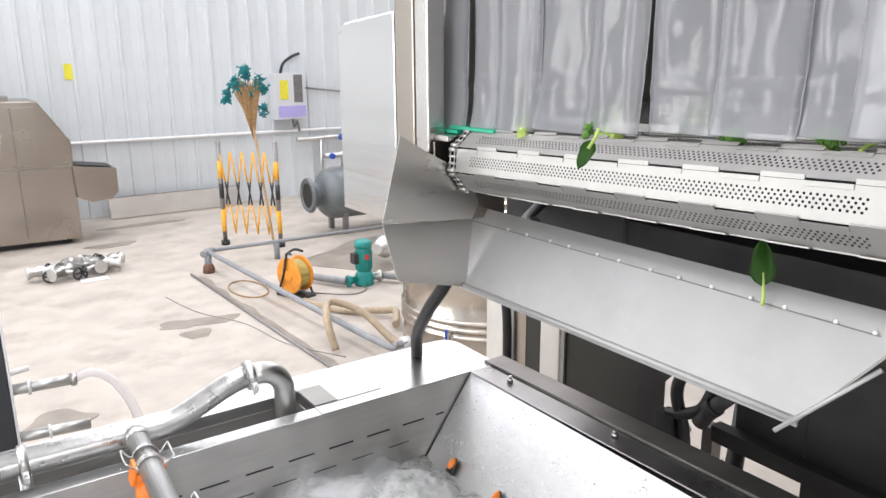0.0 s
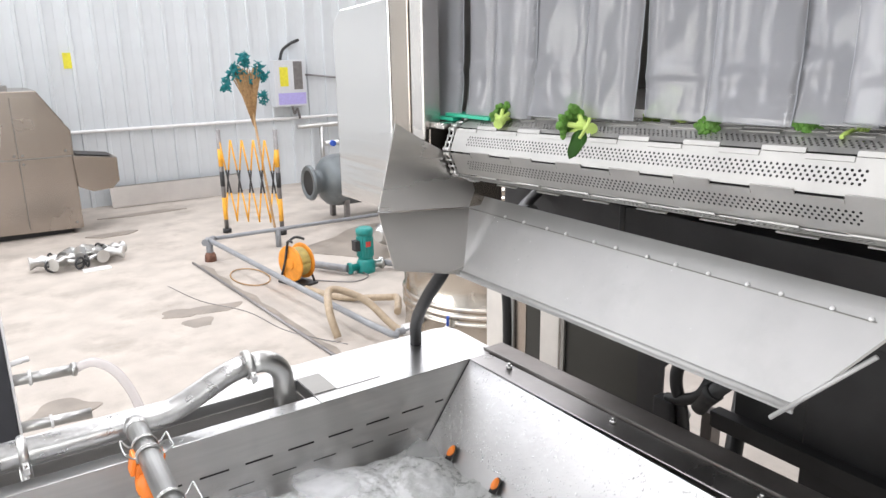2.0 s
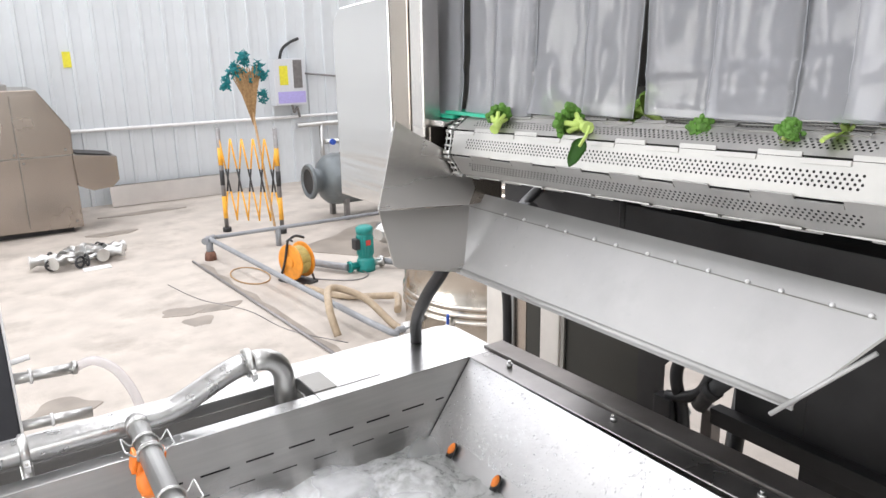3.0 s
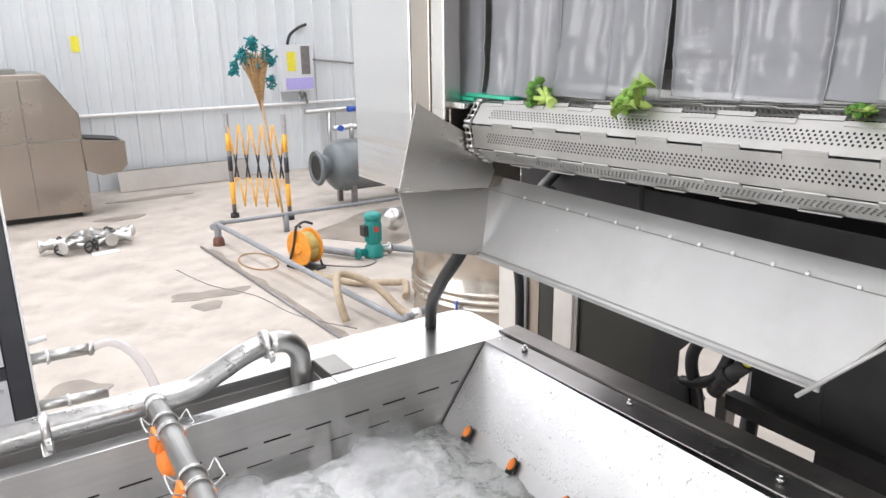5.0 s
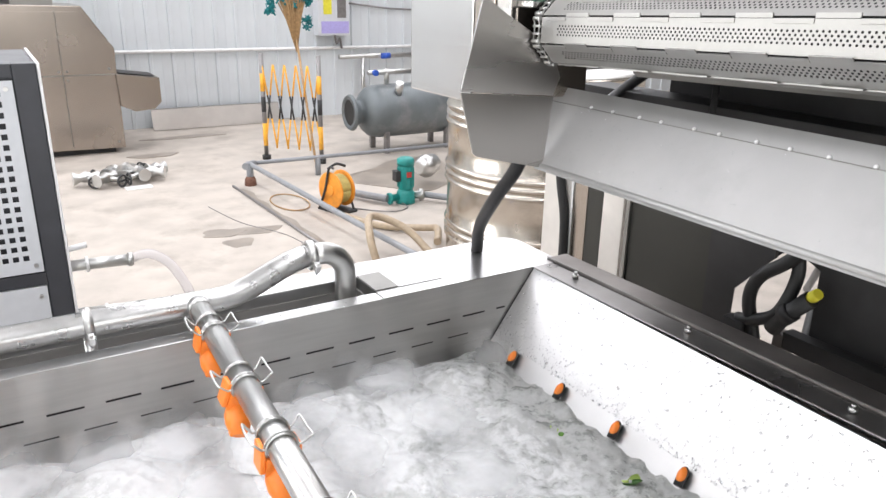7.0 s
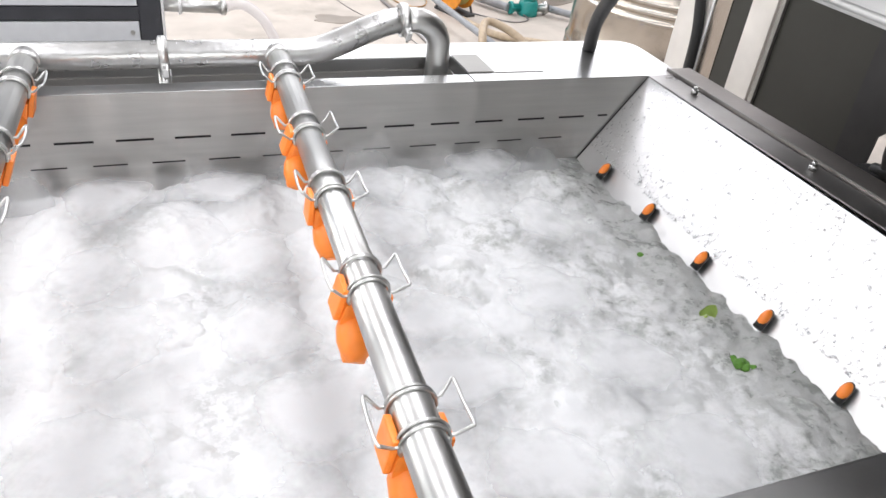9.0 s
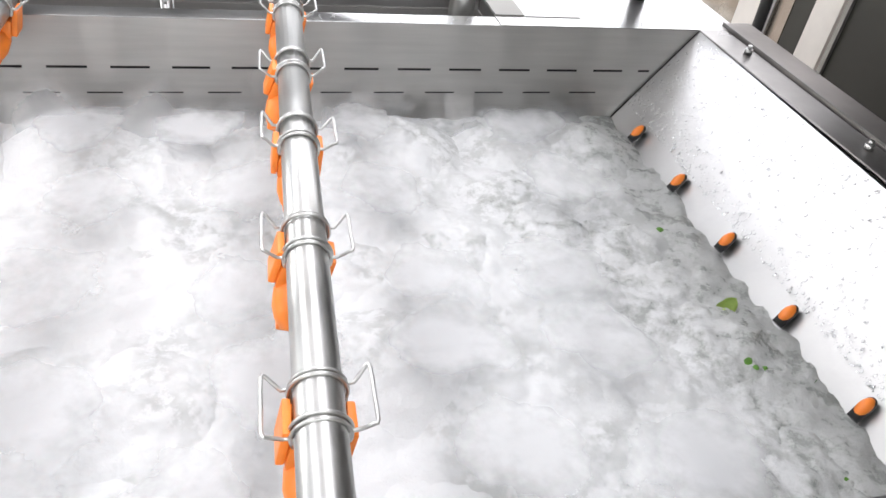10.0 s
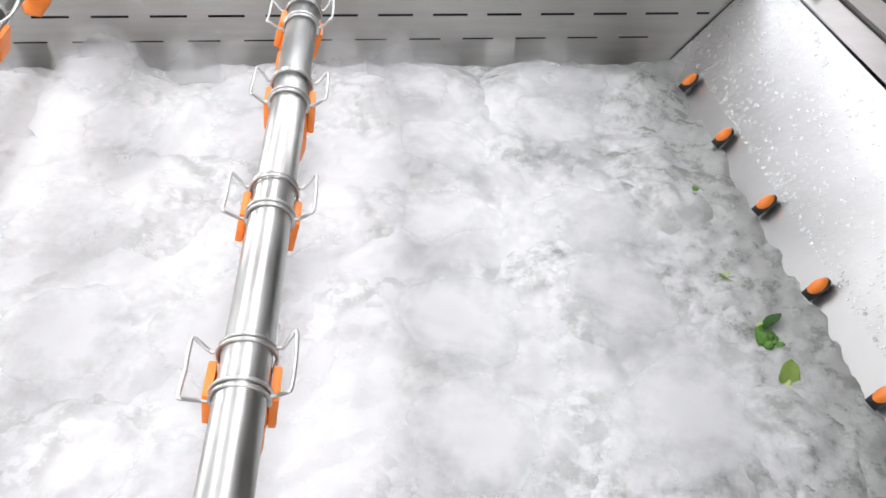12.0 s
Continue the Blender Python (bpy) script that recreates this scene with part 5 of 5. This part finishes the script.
# vegetables
def broccoli(size, seed, label="fresh green broccoli floret on the conveyor"):
    rv = random.Random(seed)
    v = tagged(new("broccoli"), label, "broccoli", "broccoli florets")
    bm = bm_tube(bmesh.new(), [(0, 0, -size), (0.004, 0, -size * 0.4), (0, 0, 0)], [size * 0.3, size * 0.22, size * 0.3], 8, 0)
    for k in range(6):
        a = k * 1.05 + rv.random()
        bm_tube(bm, [(0, 0, -size * 0.35), (size * 0.45 * math.cos(a), size * 0.45 * math.sin(a), size * 0.25)], [size * 0.16, size * 0.12], 6, 0)
    part("stalk", bm, STALK, v)
    bm = bmesh.new()
    for _ in range(34):
        a, r = rv.uniform(0, 6.28), size * 0.75 * math.sqrt(rv.random())
        c = Vector((r * math.cos(a), r * math.sin(a), size * 0.35 + 0.35 * size * (1 - (r / size) ** 2) * rv.uniform(0.6, 1.1)))
        s = size * rv.uniform(0.14, 0.26)
        for w in bmesh.ops.create_icosphere(bm, subdivisions=2, radius=s)["verts"]:
            w.co = c + w.co * (1 + 0.35 * noise.noise(w.co * (3 / s) + c * 90))
    part("floret_crown", bm, FLORET, v)
    return v


def leaf(length, width, mat=LEAF):
    v = tagged(new("leaf"), "dark green leaf with a pale stalk" if mat is LEAF else "pale green broccoli leaf with a stalk", "leaf")
    bm = bmesh.new()
    n = 10
    rows = []
    for i in range(n + 1):
        s = i / n
        w = width * math.sin(math.pi * s ** 0.8) ** 0.8 * (1 + 0.12 * math.sin(9 * s)) + 0.0005
        rows.append([bm.verts.new((u * w, 0.25 * length * s * s + 0.15 * abs(u) * w, length * s)) for u in (-1, -0.5, 0, 0.5, 1)])
    for r0, r1 in zip(rows, rows[1:]):
        for i in range(4):
            bm.faces.new((r0[i], r0[i + 1], r1[i + 1], r1[i])).smooth = True
    bmesh.ops.solidify(bm, geom=list(bm.faces), thickness=0.0008)
    part("blade", bm, mat, v)
    part("stalk", tube([(0, -0.004, -length * 0.4), (0.002, 0, -length * 0.15), (0, 0.004, length * 0.3)], 0.0028, 7), STALK, v)
    return v


def sprig(size, seed):
    """A pale shoot: a thick stalk with crumpled leaves and a few small florets."""
    rv = random.Random(seed)
    v = tagged(new("broccoli_sprig"), "pale yellow-green broccoli shoot with leaves", "broccoli")
    part("stalk", tube([(0, 0, -size), (size * 0.1, 0, -size * 0.4), (0, 0, size * 0.1)], [size * 0.14, size * 0.12, size * 0.16], 8, 0), STALK, v)
    for k in range(5):
        a = 1.3 * k + rv.uniform(0, 0.5)
        bm = bmesh.new()
        rows = []
        for i in range(9):
            q = i / 8
            w = size * 0.42 * math.sin(math.pi * min(1, q * 0.92 + 0.05)) + 0.0006
            r, z = size * (0.1 + 0.75 * q), size * (0.9 * q - 0.75 * q * q + 0.1 * math.sin(7 * q + k))
            rows.append([bm.verts.new((r * math.cos(a) - u * w * math.sin(a), r * math.sin(a) + u * w * math.cos(a), z + size * 0.22 * u * u + size * 0.08 * math.sin(9 * q + 4 * u + k))) for u in (-1, -0.5, 0, 0.5, 1)])
        for r0, r1 in zip(rows, rows[1:]):
            for i in range(4):
                bm.faces.new((r0[i], r0[i + 1], r1[i + 1], r1[i])).smooth = True
        bmesh.ops.solidify(bm, geom=list(bm.faces), thickness=0.0012)
        part("leaf_blade", bm, LETTUCE, v)
    bm = bmesh.new()
    for _ in range(30):
        c = Vector((rv.uniform(-1, 1), rv.uniform(-1, 1), rv.uniform(0.3, 1.1))) * size * 0.42
        r = size * rv.uniform(0.1, 0.17)
        for w in bmesh.ops.create_icosphere(bm, subdivisions=2, radius=r)["verts"]:
            w.co = c + w.co * (1 + 0.4 * noise.noise(w.co * (3 / r) + c * 90))
    part("floret_crown", bm, FLORET_PALE, v)
    return v


# wall panels, last
rib_bm = bmesh.new()
PITCH = 0.30
pr = [(-PITCH / 2 + 0.001, 0.0), (-0.03, 0.0), (-0.018, -0.028), (0.018, -0.028), (0.03, 0.0), (PITCH / 2 - 0.001, 0.0), (PITCH / 2 - 0.001, 0.02), (-PITCH / 2 + 0.001, 0.02)]
bm_prism(rib_bm, pr, "z", 0.0, 4.4)
PANEL = mesh_of("panel", rib_bm, WALL_WHITE)
for k in range(73):
    piece("panel", PANEL, wall_north, pose(-7.9 + PITCH * k, WALL_Y, 0))


# ---- movement ----
def motions():
    tilt = pose(AX, 0, AZ, TILT)
    phase = 23.0
    spin = [(0, -7), (0.5, 0), (2.0, 22.5), (4.5, 46), (6.2, 76), (8, 100), (10, 127), (12, 154)]
    walk(belt, [(t, tilt @ pose(0, 0, 0, 0, -(phase + a), 0)) for t, a in spin])
    walk(run, [(0, pose(AX + 0.01, 0, AZ + INR, TILT)), (12, pose(AX - 0.02, 0, AZ + INR, TILT))])

    for st, push in curtain:
        walk(st, [(0, pose(0, 0, 0)), (4.9, pose(0, 0, 0)), (5.6, pose(0, push, 0)), (12, pose(0, push, 0))])

    for c, x, y, z, turn, ph, sp in heaps:
        walk(c, [(t, pose(x + 0.02 * math.sin(sp * t * 2.1 + ph), y + 0.02 * math.cos(sp * t * 1.7 + 2 * ph), z + 0.013 * math.sin(sp * t * 4.1 + 3 * ph), 0, 0, turn + 14 * t * (1 if ph > 3 else -1)))
                 for t in [0.4 * k for k in range(31)]])
    # spray drifting
    for c, x, y, z, turn, ph, sp in clouds:
        walk(c, [(t, pose(x + 0.035 * math.sin(sp * t * 1.1 + ph), y + 0.03 * math.cos(sp * t * 0.9 + 2 * ph), z + 0.006 * math.sin(sp * t * 2.3 + 3 * ph),
                          1.5 * math.sin(sp * t + ph), 1.5 * math.cos(sp * t * 1.3), turn + 11 * t * (1 if ph > 3 else -1))) for t in [0.5 * k for k in range(25)]])

    for c, x, y, z, turn, ph, sp in wisps:
        walk(c, [(t, pose(x + 0.06 * math.sin(sp * t * 1.2 + ph), y + 0.012 * math.sin(sp * t + 2 * ph), z + 0.014 * math.sin(sp * t * 2.6 + 3 * ph), 58 + 6 * math.sin(sp * t + ph)) @ pose(0, 0, 0, 0, 0, turn + 10 * t))
                 for t in [0.5 * k for k in range(25)]])

    def path(ob, rows, tail):
        """rows: t, x, y, z, rx, ry, rz; tail: where it lies in the water afterwards."""
        rows = [(0, *rows[0][1:])] * (rows[0][0] > 0) + rows
        last = rows[-1]
        keyed = [(t, pose(*r)) for t, *r in rows]
        if tail:
            keyed += [(last[0] + 0.13, pose(*tail, *last[4:])), (12, pose(*tail, *last[4:]))]
        elif last[0] < 12:
            keyed.append((12, pose(*last[1:])))
        walk(ob, keyed)

    path(leaf(0.07, 0.018), [(0, -0.125, -0.9, 1.735, -10, 0, -45), (0.4, -0.125, -0.905, 1.735, -10, 0, -45), (0.5, -0.138, -0.908, 1.72, -10, 5, -45), (0.6, -0.165, -0.9, 1.685, -12, 10, -45),
                              (0.7, -0.205, -0.888, 1.635, -15, -30, -45), (0.8, -0.3, -0.9, 1.50, -20, -60, -45)], (-0.36, -0.88, 0.985))
    # florets at the edge of the belt
    path(broccoli(0.032, 1), [(0, -0.175, -0.41, 1.936, -75, 0, -50), (2.7, -0.202, -0.385, 1.93, -75, 0, -55), (3.1, -0.235, -0.41, 1.915, -50, 0, -50), (3.25, -0.3, -0.44, 1.75, 10, 0, -40), (3.4, -0.34, -0.45, 1.4, 60, 10, -30)], (-0.235, -0.42, 1.03))
    path(broccoli(0.036, 2), [(0, -0.165, -0.61, 1.938, -85, 0, -10), (2.7, -0.212, -0.60, 1.933, -85, 0, -10), (4.0, -0.235, -0.68, 1.92, -70, 0, -20), (4.2, -0.3, -0.78, 1.72, -40, 20, -20), (4.3, -0.33, -0.813, 1.593, -10, 40, 0)], (-0.245, -0.74, 1.028))
    path(leaf(0.05, 0.012), [(0, -0.235, -0.65, 1.938, 188, 25, -45), (2.7, -0.245, -0.65, 1.928, 188, 25, -45), (4.1, -0.26, -0.85, 1.85, 190, 40, -45), (4.3, -0.33, -0.975, 1.556, 190, 70, -45)], (-0.4, -0.95, 0.985))
    path(broccoli(0.022, 3), [(0, -0.14, -0.84, 1.948, 20, -60, 0), (2.7, -0.178, -0.825, 1.945, 20, -60, 0), (3.6, -0.235, -0.82, 1.93, 50, -70, 0), (3.8, -0.3, -0.82, 1.7, 80, -60, 0)], (-0.36, -0.8, 0.985))
    path(broccoli(0.022, 4), [(0, -0.14, -0.98, 1.954, 10, -60, 30), (2.7, -0.182, -0.965, 1.95, 10, -60, 30), (3.7, -0.235, -0.97, 1.93, 50, -70, 30), (3.9, -0.3, -0.98, 1.7, 80, -60, 0)], (-0.4, -0.95, 0.985))
    path(leaf(0.035, 0.011, LETTUCE), [(0, -0.16, -1.04, 1.955, 90, 30, 80), (2.7, -0.2, -1.03, 1.955, 90, 30, 80), (3.6, -0.24, -1.03, 1.93, 120, 40, 80), (3.8, -0.3, -1.0, 1.6, 150, 60, 80)], (-0.42, -0.95, 0.985))
    # those that come to the edge later
    path(broccoli(0.035, 5), [(0, 0.02, -0.47, 1.942, -80, 0, -10), (3, -0.12, -0.46, 1.942, -80, 0, -10), (4.3, -0.185, -0.45, 1.938, -80, 0, -10), (5.0, -0.2, -0.445, 1.936, -75, 0, -15), (5.1, -0.23, -0.45, 1.915, -55, 0, -20), (5.2, -0.27, -0.461, 1.832, -20, -10, -20),
                              (5.3, -0.32, -0.464, 1.63, 15, -20, -10), (5.4, -0.36, -0.468, 1.326, 50, -30, 0)], (-0.37, -0.47, 0.985))
    path(sprig(0.05, 6), [(0, 0.02, -0.67, 1.95, -30, -40, 0), (3, -0.12, -0.67, 1.95, -30, -40, 0), (4.3, -0.185, -0.665, 1.95, -30, -40, 0), (5.1, -0.21, -0.675, 1.938, -20, -50, 0), (5.2, -0.23, -0.685, 1.914, -10, -60, 0), (5.3, -0.25, -0.689, 1.905, 10, -70, 0),
                              (5.4, -0.28, -0.687, 1.821, 30, -90, 0), (5.5, -0.33, -0.692, 1.633, 50, -120, 10), (5.6, -0.36, -0.678, 1.46, 70, -150, 10)], (-0.38, -0.66, 0.985))
    path(leaf(0.06, 0.014, LETTUCE), [(0, 0.02, -1.06, 1.955, 100, 0, -70), (3, -0.12, -1.06, 1.955, 100, 0, -70), (4.3, -0.18, -1.03, 1.957, 100, 0, -75), (5.6, -0.2, -1.02, 1.957, 100, 0, -75), (5.8, -0.215, -1.01, 1.955, 110, 10, -75), (6.0, -0.25, -0.978, 1.904, 150, 30, -75),
                              (6.1, -0.3, -0.984, 1.728, 170, 50, -70), (6.2, -0.34, -0.984, 1.566, 200, 70, -60)], (-0.4, -0.95, 0.985))
    path(broccoli(0.02, 7), [(0, 0.02, -1.0, 1.95, 0, 0, 0), (3, -0.12, -1.0, 1.95, 0, 0, 0), (5.5, -0.205, -1.01, 1.94, 20, -30, 0), (5.8, -0.225, -1.022, 1.905, 40, -60, 0), (6.0, -0.26, -1.058, 1.807, 60, -90, 0), (6.1, -0.3, -1.051, 1.665, 90, -110, 0), (6.2, -0.34, -0.931, 1.513, 120, -130, 0)], (-0.225, -0.92, 1.035))
    path(broccoli(0.009, 8), [(0, 0.1, -0.4, 1.94, 0, 0, 0), (4.5, -0.15, -0.43, 1.94, 0, 0, 0), (12, -0.21, -0.43, 1.925, 0, -30, 0)], None)
    path(broccoli(0.008, 9), [(0, 0.1, -0.5, 1.942, 40, 0, 0), (4.5, -0.15, -0.5, 1.942, 40, 0, 0), (12, -0.21, -0.5, 1.928, 0, -30, 0)], None)

    # pieces that drift in the clear water beside the sloping wall
    path(leaf(0.04, 0.015), [(0, -0.24, -0.6, 1.0, 80, 10, 30), (7, -0.235, -0.6, 1.05, 80, 10, 30), (9.5, -0.2, -0.77, 1.044, 85, 20, 60), (12, -0.25, -0.71, 1.048, 75, 30, 90)], None)
    path(leaf(0.045, 0.018, LETTUCE), [(0, -0.23, -0.4, 1.0, 95, 0, -40), (7.5, -0.232, -0.38, 1.05, 95, 0, -40), (9.5, -0.231, -0.39, 1.046, 95, 5, -20), (12, -0.255, -0.6, 1.046, 85, 15, 20)], None)
    path(leaf(0.04, 0.014, LETTUCE), [(0, -0.24, -0.65, 1.0, 80, -10, 120), (9.5, -0.235, -0.62, 1.05, 80, -10, 120), (12, -0.245, -0.81, 1.046, 80, 0, 160)], None)


motions()
